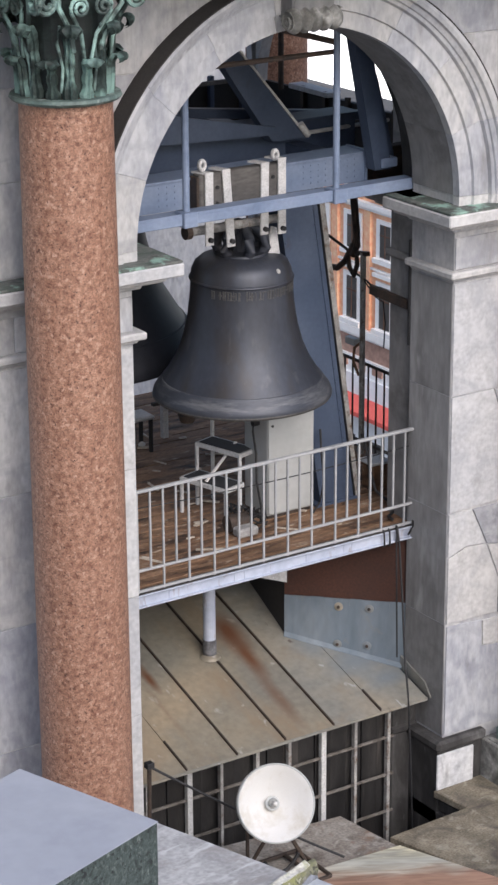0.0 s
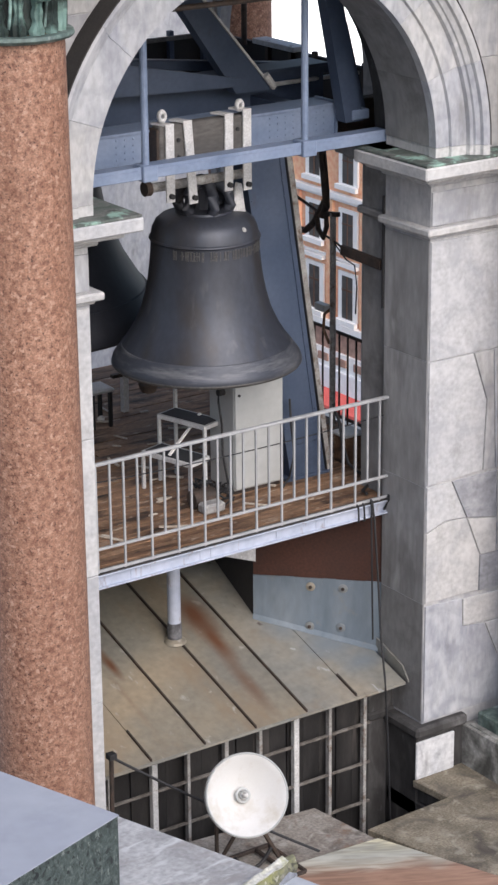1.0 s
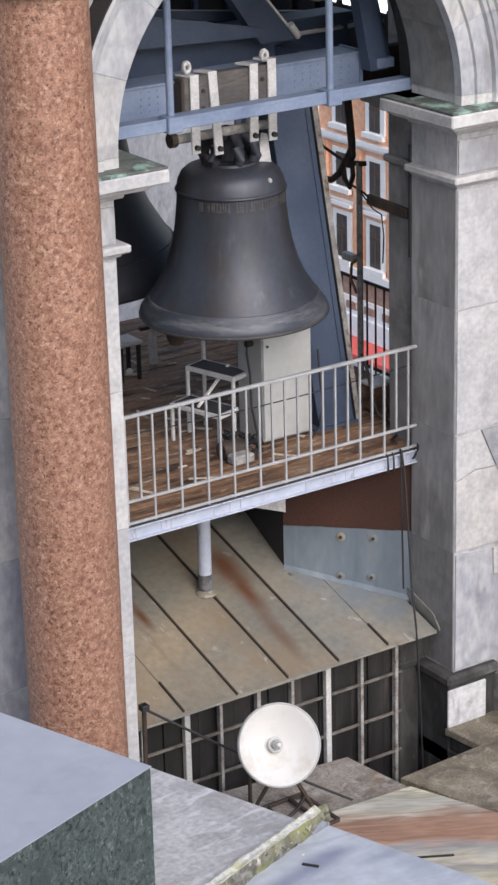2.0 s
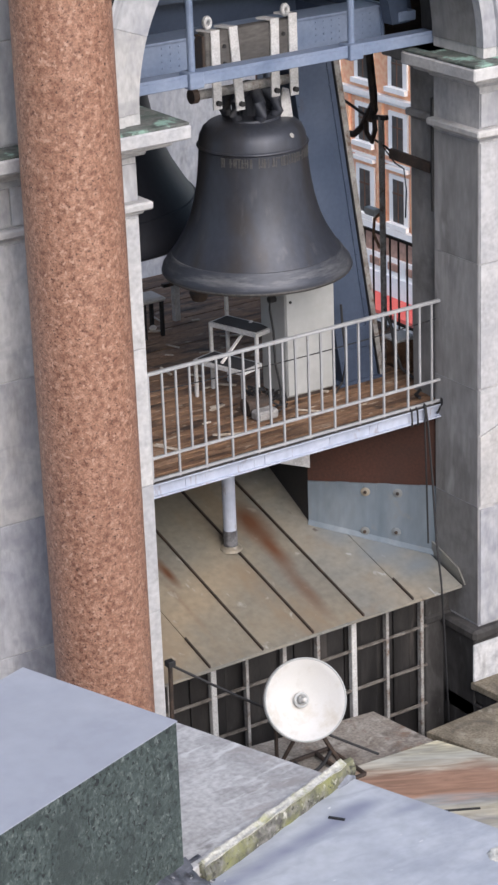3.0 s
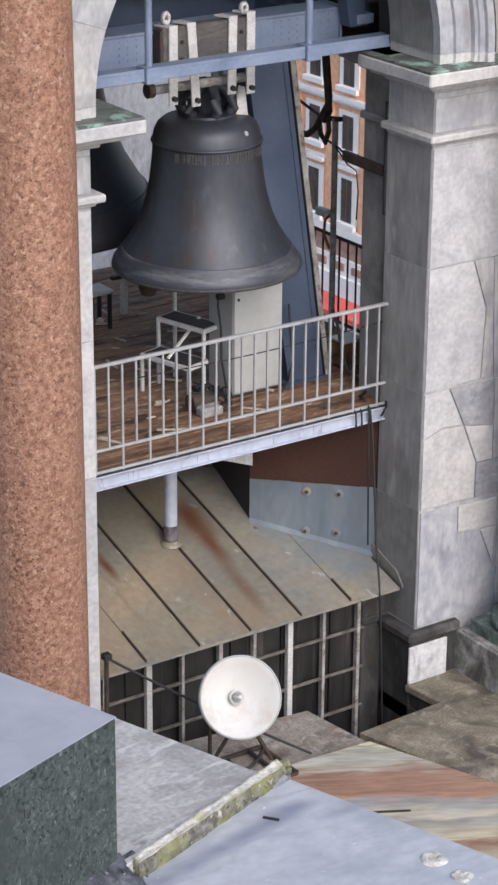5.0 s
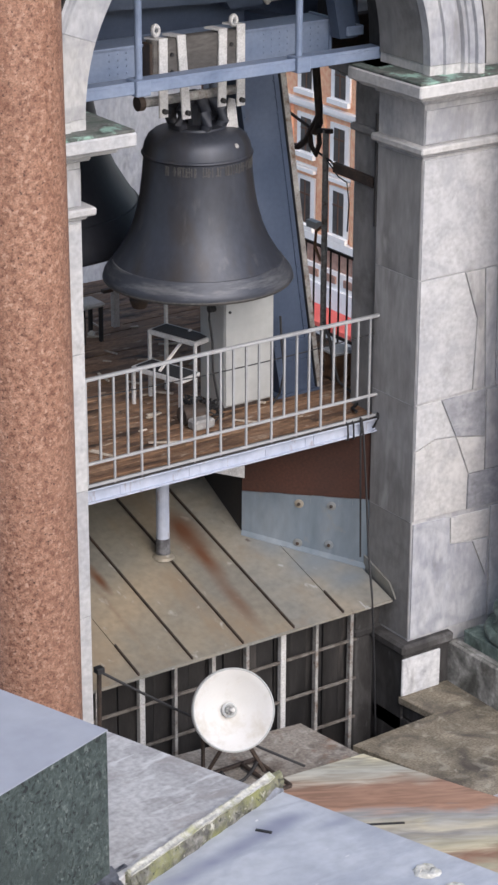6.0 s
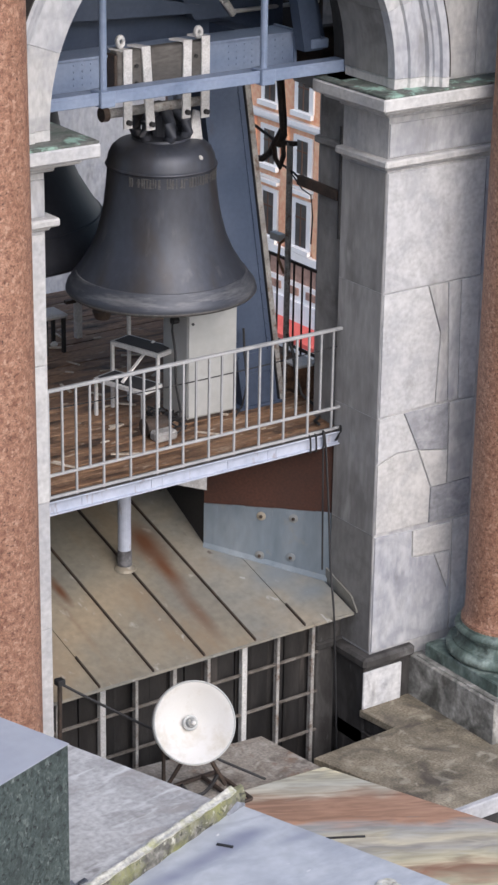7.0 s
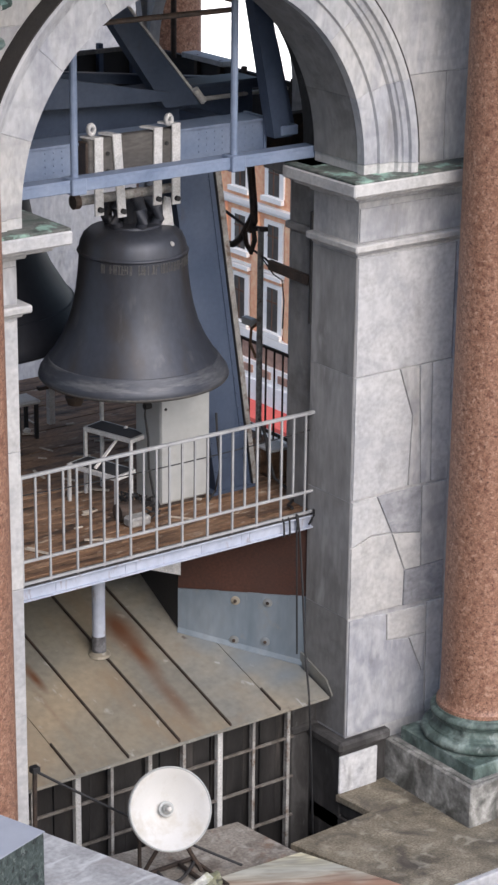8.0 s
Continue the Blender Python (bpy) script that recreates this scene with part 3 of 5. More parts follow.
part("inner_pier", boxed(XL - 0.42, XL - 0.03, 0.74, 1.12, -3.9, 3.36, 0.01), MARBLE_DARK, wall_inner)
whole("wall_east", arch_wall("x", 1.12, 6.0, -3.9, 6.3, 3.2, 5.95, 3.7, 5.0, 5.15), MARBLE,
      "inner marble wall with an open arch towards the street", "wall", "structure")
whole("wall_back", arch_wall("y", -5.2, 5.15, -3.9, 8.2, 1.0, 4.97, 3.9, 6.0, 6.12), MARBLE, "grey marble back wall of the belfry with an open arch", "wall", "structure")
whole("wall_beyond", boxed(-4.0, 9.79, 12.5, 13.0, -3.9, 9.0), MARBLE, "pale daylit stone wall beyond the far arch", "wall", "structure")
whole("wall_west", arch_wall("x", 1.12, 6.0, -3.9, 6.3, 1.55, 5.5, 3.7, -2.5, -1.95), MARBLE_DARK, "grey marble side wall of the belfry with an open arch", "wall", "structure")
whole("ceiling", boxed(-5.2, 5.55, 1.12, 6.6, 6.3, 6.6), MARBLE_DARK, "dark masonry vault over the belfry", "ceiling", "structure")
# Above the view; added to shade the top of the arch wall.
whole("wall_above", boxed(-5.2, 8.3, -1.30, -0.02, 6.37, 8.2, 0.03), MARBLE, "plain stone course carried by the columns, out of view, for shade", "wall", "structure")
whole("wall_base", boxed(-7, 9.9, -1.95, 13.2, STREET, -3.9), MARBLE, "grey stone body of the building below the tower", "wall", "structure")


def impost(name, x0, x1, y0, y1, ox, material=MARBLE_WHITE):
    """Moulded band at the arch springing, round one pier; ox is its overhang into the opening."""
    ob = thing(name, ((x0 + x1) / 2, (y0 + y1) / 2, 2.9), "moulded marble impost with mossy copper flashing on top", "impost", kind="structure")
    k = ox / 0.30
    for nm, z0, z1, o in (("astragal", 2.86, 2.93, 0.085), ("fillet", 2.825, 2.86, 0.035), ("bed_mould", 3.33, 3.40, 0.06), ("cyma", 3.40, 3.455, 0.20), ("corona", 3.455, 3.575, 0.30)):
        part(nm, boxed(x0 - o * k, x1 + o * k, y0 - o, y1 + o * 0.45, z0, z1, 0.014), material, ob)
    part("flashing", boxed(x0 - 0.29 * k, x1 + 0.29 * k, y0 - 0.29, y1 + 0.12, 3.575, 3.60, 0.006), COPPER_FLASH, ob, "verdigris copper flashing with moss")
    return ob


impost("impost", XR, 6.6, 0.0, 0.66, 0.30)
impost("impost", -4.0, XL, 0.0, 0.66, 0.38)
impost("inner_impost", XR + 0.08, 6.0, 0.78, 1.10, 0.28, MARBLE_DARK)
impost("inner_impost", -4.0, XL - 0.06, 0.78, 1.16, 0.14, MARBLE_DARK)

# archivolt: voussoirs with a stepped moulding
arch = thing("archivolt", (CX, 0, SPRING), "stepped white marble arch moulding with weathered joints", "arch moulding", kind="structure")
PROFILE = [(0.0, 0.02), (0.0, -0.08), (0.15, -0.08), (0.16, -0.11), (0.33, -0.11), (0.345, -0.15), (0.375, -0.16), (0.385, -0.18), (0.425, -0.20), (0.435, -0.235), (0.47, -0.25), (0.50, -0.25), (0.50, 0.02)]
NV = 9
for k in range(NV):
    a0, a1 = math.pi * k / NV + 0.0007, math.pi * (k + 1) / NV - 0.0007
    bm = bmesh.new()
    rings = []
    for j in range(9):
        a = a0 + (a1 - a0) * j / 8
        rings.append([bm.verts.new((CX + (RAD - 0.02 + o) * math.cos(a), y, SPRING + (RAD - 0.02 + o) * math.sin(a))) for o, y in PROFILE])
    for a, b in zip(rings, rings[1:]):
        for i in range(len(PROFILE)):
            j = (i + 1) % len(PROFILE)
            bm.faces.new((a[i], a[j], b[j], b[i]))
    bm.faces.new(rings[0])
    bm.faces.new(list(reversed(rings[-1])))
    bmesh.ops.recalc_face_normals(bm, faces=bm.faces)
    part("voussoir", bm, MARBLE, arch)
for side in (1, -1):
    part("stilt_block", prism(bmesh.new(), [(CX + side * (RAD - 0.02 + o), y) for o, y in PROFILE], "z", 3.60, SPRING - 0.002), MARBLE_WHITE, arch)
# Thin dark ring standing in for the shadow gap outside the moulding.
bm = bmesh.new()
prism(bm, [(CX + r * math.cos(a), SPRING + r * math.sin(a)) for r, s in ((RAD + 0.483, 1), (RAD + 0.495, -1)) for a in [math.pi * (i if s > 0 else 40 - i) / 40 for i in range(41)]], "y", -0.252, 0.02)
part("drip_sheet", bm, DARK_BOARD, arch, "dark sheet painting the shadow gap round the arch")

# Soffit stones in darker marble: shade under the arch is in their colour.
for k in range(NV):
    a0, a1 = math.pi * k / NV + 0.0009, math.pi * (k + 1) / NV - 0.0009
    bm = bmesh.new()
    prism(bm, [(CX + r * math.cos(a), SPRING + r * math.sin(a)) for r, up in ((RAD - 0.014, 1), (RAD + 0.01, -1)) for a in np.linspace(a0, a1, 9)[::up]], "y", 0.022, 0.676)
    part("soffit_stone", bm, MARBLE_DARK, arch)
key = thing("keystone", (1.47, -0.28, 5.45), "ribbed stone scroll keystone at the arch crown", "keystone", kind="structure")
bm = bmesh.new()
prof = [(0.0, -0.27), (0.085, -0.27)] + [(0.072 + 0.045 * math.sin(math.pi * u) ** 0.6, -0.265 + 0.106 * (k + u)) for k in range(5) for u in (0.03, 0.2, 0.4, 0.6, 0.8, 0.97)] + [(0.085, 0.27), (0.0, 0.27)]
lathe(bm, prof, 24, Matrix.Translation((1.47, -0.28, 5.60)) @ Matrix.Rotation(radians(90), 4, "Y"))
part("scroll", bm, GRIMY, key, smooth=True)
part("console", boxed(1.24, 1.70, -0.30, 0.0, 5.60, 6.05, 0.02), MARBLE_DARK, key)
for sx in (-0.28, 0.275):
    bm = bmesh.new()
    sweep(bm, [(1.47 + sx, -0.28 + (0.02 + 0.0065 * i) * math.cos(i * 0.7), 5.60 + (0.02 + 0.0065 * i) * math.sin(i * 0.7)) for i in range(13)], 0.011, 6)
    part("spiral", bm, GRIMY, key)

# ---- columns ----


def capital(parent, x, y, z):
    """Corinthian capital: bell core, two tiers of curling leaves, spirals, abacus."""
    cap_ob = part("capital", lathe(bmesh.new(), [(0.34, 0), (0.34, 0.45), (0.36, 0.65), (0.44, 0.86), (0.48, 0.92)], 32, Matrix.Translation((x, y, z)), True), COPPER_SHADE, parent, "dark verdigris copper capital")
    place = Matrix.Translation((x, y, z))

    def leaf(ang, z0, h, w, out, lip):
        """A ribbed stem that rises along the bell, leans out and rolls over in a round lip."""
        bm = bmesh.new()
        spine = [(0.365 + 0.02 * t, z0 + h * t) for t in np.linspace(0, 0.72, 8)]
        r1, z1 = spine[-1]
        spine += [(r1 + out * 0.55 * q, z1 + h * 0.28 * math.sin(q * math.pi / 2)) for q in (0.35, 0.7, 1.0)]
        r2, z2 = spine[-1]
        spine += [(r2 + lip * math.sin(a), z2 - lip * (1 - math.cos(a))) for a in (0.6, 1.2, 1.8, 2.4, 3.0)]
        n = len(spine)
        rows = []
        for i, (r, zz) in enumerate(spine):
            t = i / (n - 1)
            wid = w * (0.95 - 0.30 * math.sin(math.pi * min(1, t / 0.62)) + (0.35 * math.sin(math.pi * (t - 0.62) / 0.38) if t > 0.62 else 0)) * (1.0 if t < 0.93 else 0.72)
            wid *= 1 + 0.22 * math.sin(t * 26)
            rows.append([bm.verts.new((r + 0.035 * (1 - q * q) + 0.012 * math.cos(q * 9), q * wid, zz - 0.02 * q * q * (t > 0.6))) for q in np.linspace(-1, 1, 9)])
        for p, q in zip(rows, rows[1:]):
            for j in range(8):
                bm.faces.new((p[j], p[j + 1], q[j + 1], q[j]))
        bmesh.ops.solidify(bm, geom=list(bm.faces), thickness=0.016)
        bmesh.ops.transform(bm, matrix=place @ Matrix.Rotation(ang, 4, "Z"), verts=bm.verts)
        part("acanthus_leaf", bm, COPPER, cap_ob, smooth=True)

    def spiral(ang, shift, r, zc, size, turns, thick, hand):
        """A stem that climbs and winds into a flat spiral facing outwards."""
        path = [(r - 0.08, shift * 0.3, zc - 0.42), (r - 0.05, shift * 0.5 - hand * size * 0.2, zc - 0.22)]
        m = int(turns * 12)
        for i in range(m):
            a = -0.4 + i * 2 * math.pi / 12
            rr = size * (1 - 0.86 * i / m)
            path.append((r + 0.03 * i / m, shift - hand * rr * math.cos(a), zc + rr * math.sin(a)))
        bm = sweep(bmesh.new(), path, thick, 7)
        bmesh.ops.transform(bm, matrix=place @ Matrix.Rotation(ang, 4, "Z"), verts=bm.verts)
        part("volute", bm, COPPER, cap_ob, smooth=True)
    for k in range(8):
        leaf(2 * math.pi * k / 8, 0.0, 0.34, 0.066, 0.14, 0.038)
        leaf(2 * math.pi * (k + 0.5) / 8, 0.0, 0.62, 0.064, 0.20, 0.052)
    for k in range(4):
        for hand in (1, -1):
            spiral(math.pi / 2 * k, -hand * 0.105, 0.47, 0.74, 0.085, 2.0, 0.017, hand)
            spiral(math.pi / 2 * k, -hand * 0.40, 0.46, 0.80, 0.12, 2.2, 0.022, -hand)
    for k in range(8):
        ang = 2 * math.pi * (k + 0.25) / 8
        bm = sweep(bmesh.new(), [(0.36, 0, 0.05), (0.375, 0.02, 0.25), (0.40, -0.02, 0.45), (0.46, 0.01, 0.60)], 0.014, 6)
        bmesh.ops.transform(bm, matrix=place @ Matrix.Rotation(ang, 4, "Z"), verts=bm.verts)
        part("stalk", bm, COPPER, cap_ob)
    part("abacus", boxed(x - 0.52, x + 0.52, y - 0.52, y + 0.52, z + 0.92, z + 1.04, 0.03), COPPER, cap_ob)


def column(x, y, foot):
    ob = thing("column", (x, y, foot), "polished red granite column with verdigris copper base and capital", "column", "red granite columns of the belfry", "structure")
    part("pedestal", boxed(x - 0.66, x + 0.64, y - 0.64, -0.01, TERRACE - 0.02, foot, 0.012), GRIMY, ob, "grimy marble pedestal block")
    part("plinth_cover", boxed(x - 0.625, x + 0.60, y - 0.60, y + 0.60, foot, foot + 0.012, 0.003), GRIMY, ob, "worn pale stone top of the pedestal")
    part("plinth", boxed(x - 0.56, x + 0.56, y - 0.56, y + 0.56, foot, foot + 0.15, 0.012), COPPER_BASE, ob, "dark verdigris copper plinth")
    prof = [(0.40, 0.145), (0.52, 0.145), (0.525, 0.16)]
    prof += [(0.535 + 0.05 * math.cos(a), 0.215 + 0.056 * math.sin(a)) for a in np.linspace(-1.5, 1.5, 8)]
    prof += [(0.52, 0.275), (0.515, 0.292), (0.478, 0.305), (0.462, 0.335), (0.462, 0.365), (0.482, 0.385), (0.486, 0.398)]
    prof += [(0.470 + 0.036 * math.cos(a), 0.435 + 0.036 * math.sin(a)) for a in np.linspace(-1.5, 1.5, 7)]
    prof += [(0.462, 0.475), (0.455, 0.49), (0.42, 0.50)]
    part("base_moulding", lathe(bmesh.new(), prof, 48, Matrix.Translation((x, y, foot))), COPPER_BASE, ob, "pale verdigris copper torus base", True)
    top = 5.27
    shaft = [(0.446, foot + 0.49), (0.444, foot + 0.53), (0.426, foot + 0.548), (0.415, foot + 0.60), (0.411, foot + 0.66)]
    for i in range(13):
        t = i / 12
        shaft.append((0.411 - 0.001 * t - 0.022 * t ** 2.2, foot + 0.70 + (top - foot - 0.70) * t))
    part("shaft", lathe(bmesh.new(), shaft, 64, Matrix.Translation((x, y, 0))), GRANITE, ob, "mottled red granite shaft", True)
    part("necking", lathe(bmesh.new(), [(0.38, top - 0.02), (0.45, top), (0.465, top + 0.02), (0.455, top + 0.045), (0.38, top + 0.05)], 48, Matrix.Translation((x, y, 0))), COPPER_BASE, ob, "pale copper necking ring", True)
    capital(ob, x, y, top + 0.05)
    return ob


column(-1.29, -0.70, -2.30)
column(4.525, -0.70, -2.275)

# ---- bell storey floor, gallery edge, railing ----
DK = 0.05
DECK_EAST = 4.4
CRATE, POST, STOOL = (3.73, 1.75, DK), (2.69, 4.44, DK), (2.20, 4.22, DK)
deck = thing("belfry_deck", (1.5, 3.3, DK - 0.08), "worn brown plank deck littered with dirt and scraps", "floor", kind="structure")
part("joist_bed", boxed(-1.95, DECK_EAST, 0.66, 6.0, -0.06, DK - 0.03), DARK_BOARD, deck)
edge = thing("gallery_edge_beam", (1.5, 0.62, -0.07), "pale lilac painted steel channel with rust runs", "steel beam")
part("web", boxed(XL - 0.02, 3.355, 0.615, 0.63, -0.06, 0.05), SLAB_PAINT, edge)
part("top_flange", boxed(XL - 0.02, 3.355, 0.575, 0.66, 0.05, 0.064, 0.003), SLAB_PAINT, edge)
part("bottom_flange", boxed(XL - 0.02, 3.355, 0.58, 0.66, -0.075, -0.06, 0.003), SLAB_PAINT, edge)

part("deck_lip", boxed(XL - 0.02, 3.355, 0.585, 0.70, 0.064, 0.078, 0.003), DARK_BOARD, edge, "dark ragged deck lip")
for x in (0.42, 1.18, 1.30, 2.05, 2.52, 2.62):
    part("weld_plate", boxed(x - 0.022, x + 0.022, 0.606, 0.616, -0.06, 0.05, 0.002), SLAB_PAINT, edge)

rail = thing("gallery_railing", (1.5, 0.60, 0.06), "grey painted steel railing with thin square balusters", "railing")
RY = 0.605
part("top_rail", boxed(XL - 0.02, 3.36, RY - 0.022, RY + 0.022, 1.112, 1.142, 0.006), RAIL_PAINT, rail)
part("middle_rail", boxed(XL - 0.02, 3.36, RY - 0.015, RY + 0.015, 0.30, 0.325, 0.004), RAIL_PAINT, rail)
part("bottom_rail", boxed(XL - 0.02, 3.36, RY - 0.015, RY + 0.015, 0.085, 0.11, 0.004), RAIL_PAINT, rail)
NB = 25
for i in range(NB):
    x = 3.257 - 0.1457 * i
    z0 = 0.064 if i % 2 == 0 else 0.325
    part("baluster", boxed(x - 0.0095, x + 0.0095, RY - 0.0095, RY + 0.0095, z0, 1.112), RAIL_PAINT, rail)

# ---- steel beam, hangers and headstock over the bell ----
beam = thing("steel_tie_beam", (1.5, 0.76, 3.62), "pale blue painted steel flange beam spanning the arch", "steel beam")
part("flange", boxed(XL, 3.45, 0.70, 0.95, 3.62, 3.71, 0.006), BLUE_PAINT, beam)
part("lip", boxed(XL, 3.45, 0.70, 0.715, 3.71, 3.735), BLUE_PAINT, beam)
for x in (0.75, 2.47):
    part("bracket", boxed(x - 0.075, x + 0.075, 0.66, 0.84, 3.60, 3.745, 0.008), BLUE_PAINT, beam)
    part("hanger_rod", rod(bmesh.new(), (x, 0.75, 3.73), (x, 0.75, 5.6), 0.034, 12), BLUE_PAINT, beam, "slim blue tubular hanger")
part("cross_tube", rod(bmesh.new(), (0.55, 0.80, 5.055), (2.47, 0.78, 5.065), 0.026, 10), DARK_STEEL, beam, "dark rusty cross tube")
part("cross_tube", rod(bmesh.new(), (1.40, 0.80, 5.46), (2.47, 0.78, 5.155), 0.030, 10), DARK_STEEL, beam, "dark rusty cross tube")

girder = thing("riveted_girder", (1.6, 1.6, 3.6), "pale blue riveted steel girder carrying the bell", "steel girder")
part("web", boxed(0.0, 3.3, 1.42, 1.45, 3.58, 3.86), BLUE_PAINT, girder)
part("top_flange", boxed(0.0, 3.3, 1.40, 1.75, 3.86, 3.885, 0.003), BLUE_PAINT, girder)
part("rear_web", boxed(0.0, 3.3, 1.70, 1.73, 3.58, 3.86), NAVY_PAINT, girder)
part("end_plate", boxed(3.3, 3.33, 1.40, 1.75, 3.56, 3.90, 0.003), BLUE_PAINT, girder)
for gx, cols in ((0.86, 3), (2.55, 8)):
    for i in range(cols):
        for j in range(4):
            part("rivet", lathe(bmesh.new(), [(0.011, 0), (0.008, 0.006), (0.0, 0.009)], 6,
                                Matrix.Translation((gx + 0.09 * i, 1.42, 3.64 + 0.06 * j)) @ Matrix.Rotation(radians(90), 4, "X")), BLUE_PAINT, girder)

head = thing("bell_headstock", (1.86, 1.5, 3.6), "weathered grey oak headstock clamped by white steel straps", "headstock")
part("timber_block", boxed(1.235, 2.235, 1.29, 1.415, 3.50, 3.925, 0.012), TIMBER, head)
part("end_cap", boxed(1.205, 1.237, 1.285, 1.42, 3.50, 3.90, 0.006), DARK_STEEL, head, "dark end plate")
for x, lean, ztop, zb in ((1.335, 0.0, 3.925, 3.215), (1.53, 0.055, 3.935, 3.17), (1.985, -0.01, 3.945, 3.235), (2.185, 0.0, 3.965, 3.215)):
    st = part("strap", prism(bmesh.new(), [(x - 0.046 + lean, zb), (x + 0.046 + lean, zb), (x + 0.046, ztop), (x - 0.046, ztop)], "y", 1.262, 1.285, 0.004), WHITE_PAINT, head, "white painted steel strap")
    part("strap_top", prism(bmesh.new(), [(x - 0.046, 1.262), (x + 0.046, 1.262), (x - 0.01, 1.43), (x - 0.10, 1.43)], "z", ztop - 0.002, ztop + 0.016), WHITE_PAINT, head)
    part("bolt", rod(bmesh.new(), (x + lean, 1.27, zb + 0.06), (x + lean, 1.225, zb + 0.06), 0.026, 8), BLACK, st)
for x in (1.30, 2.15):
    part("lifting_eye", lathe(bmesh.new(), [(0.031 + 0.017 * math.cos(a), 0.03 * math.sin(a)) for a in np.linspace(0, 2 * math.pi, 9)], 14,
                              Matrix.Translation((x, 1.34, 4.005)) @ Matrix.Rotation(radians(90), 4, "X") @ Matrix.Diagonal((1, 1.35, 1, 1))), WHITE_PAINT, head, smooth=True)
for x, z in ((1.44, 3.78), (1.44, 3.62), (2.09, 3.80)):
    part("bolt_head", rod(bmesh.new(), (x, 1.292, z), (x, 1.276, z), 0.02, 8), BLACK, head)
part("axle", rod(bmesh.new(), (1.20, 1.45, 3.33), (2.24, 1.45, 3.33), 0.045, 14), BAR, head)
part("hub", rod(bmesh.new(), (1.16, 1.45, 3.33), (1.22, 1.45, 3.33), 0.07, 14), DARK_STEEL, head)
part("counter_plate", prism(bmesh.new(), [(2.10, 2.99), (2.27, 2.96), (2.23, 3.24), (2.17, 3.26)], "y", 1.42, 1.46, 0.01), WHITE_PAINT, head)


def bell(base, scale, label, inscribed, skin, rim):
    x, y, z = base
    ob = thing("bell", base, label, "bell", "great bells")
    k = scale
    prof = [(0.66, 0.02), (0.85, 0.0), (0.905, 0.012), (0.918, 0.04), (0.905, 0.09), (0.865, 0.145), (0.835, 0.185), (0.822, 0.206), (0.812, 0.209), (0.765, 0.279), (0.69, 0.402),
            (0.625, 0.549), (0.578, 0.718), (0.548, 0.875), (0.53, 1.021), (0.522, 1.10), (0.516, 1.179), (0.515, 1.232), (0.529, 1.240),
            (0.533, 1.250), (0.529, 1.260), (0.516, 1.268), (0.503, 1.342), (0.470, 1.409), (0.415, 1.455), (0.34, 1.480), (0.275, 1.492), (0.27, 1.512), (0.19, 1.516), (0.0, 1.52)]
    part("body", lathe(bmesh.new(), [(r * k, h * k) for r, h in prof[8:]], 96, Matrix.Translation(base)), skin, ob, smooth=True)
    part("sound_bow", lathe(bmesh.new(), [(r * k, h * k) for r, h in prof[:9]], 96, Matrix.Translation(base)), rim, ob, "rim of the bell", True)
    part("inner_shell", lathe(bmesh.new(), [(0.62 * k, 0.02 * k), (0.58 * k, 0.4 * k), (0.45 * k, 1.0 * k), (0.0, 1.3 * k)], 48, Matrix.Translation(base)), BLACK, ob, smooth=True)
    part("worn_lip", lathe(bmesh.new(), [(r * k, h * k) for r, h in ((0.848, -0.001), (0.906, 0.009), (0.921, 0.03), (0.9195, 0.042), (0.90, 0.03), (0.848, 0.012))], 96, Matrix.Translation(base)), LETTER if inscribed else rim, ob, "rubbed lip", True)
    for i in range(6):
        a = math.pi * i / 3 + 0.3
        c, s = math.cos(a), math.sin(a)
        bm = sweep(bmesh.new(), [(x + c * r * k, y + s * r * k, z + h * k) for r, h in ((0.20, 1.46), (0.25, 1.56), (0.235, 1.67), (0.16, 1.75), (0.05, 1.78))], 0.056 * k, 10)
        part("canon", bm, skin, ob, smooth=True)
    part("argent", rod(bmesh.new(), (x, y, z + 1.46 * k), (x, y, z + 1.82 * k), 0.09 * k, 12), skin, ob)
    tip = Vector((x - 0.50 * k, y + 0.27 * k, z - 0.20 * k))
    cl = part("clapper", rod(bmesh.new(), (x, y, z + 1.2 * k), tip, 0.03 * k, 10), DARK_STEEL, ob)
    part("ball", lathe(bmesh.new(), [(0.0, -0.10), (0.07, -0.08), (0.10, 0.0), (0.07, 0.08), (0.03, 0.11)], 16, Matrix.Translation(tip)), DARK_STEEL, cl, smooth=True)
    if inscribed:
        # worn raised lettering that cannot be made out: plain upright bars round the shoulder
        rng = random.Random(4)
        a = -2.75
        while a < -0.35:
            w = rng.choice((0.004, 0.006, 0.008, 0.011))
            m = Matrix.Translation(base) @ Matrix.Rotation(a, 4, "Z")
            lo, hi = 1.125 + rng.random() * 0.012, 1.212 + rng.random() * 0.01
            if rng.random() > 0.16:
                part("raised_letter_bar", boxed(0.512 * k, 0.523 * k, -w, w, lo * k, hi * k, 0.0, m), LETTER, ob)
            if rng.random() > 0.45:
                zc = rng.choice((lo + 0.006, hi - 0.006, (lo + hi) / 2))
                part("raised_letter_bar", boxed(0.511 * k, 0.522 * k, -0.017, 0.017, (zc - 0.006) * k, (zc + 0.006) * k, 0.0, m), LETTER, ob)
            a += 2 * w / 0.5 + rng.choice((0.020, 0.028, 0.040))
    return ob


bell((1.915, 1.60, 1.50), 1.0, "great dark bronze bell with a worn raised inscription band", True, BRONZE, BRONZE_WORN)
bell((1.15, 4.05, 1.48), 1.68, "huge dark bronze bell hanging in the middle of the belfry", False, BRONZE_SHADED, BRONZE_SHADED)
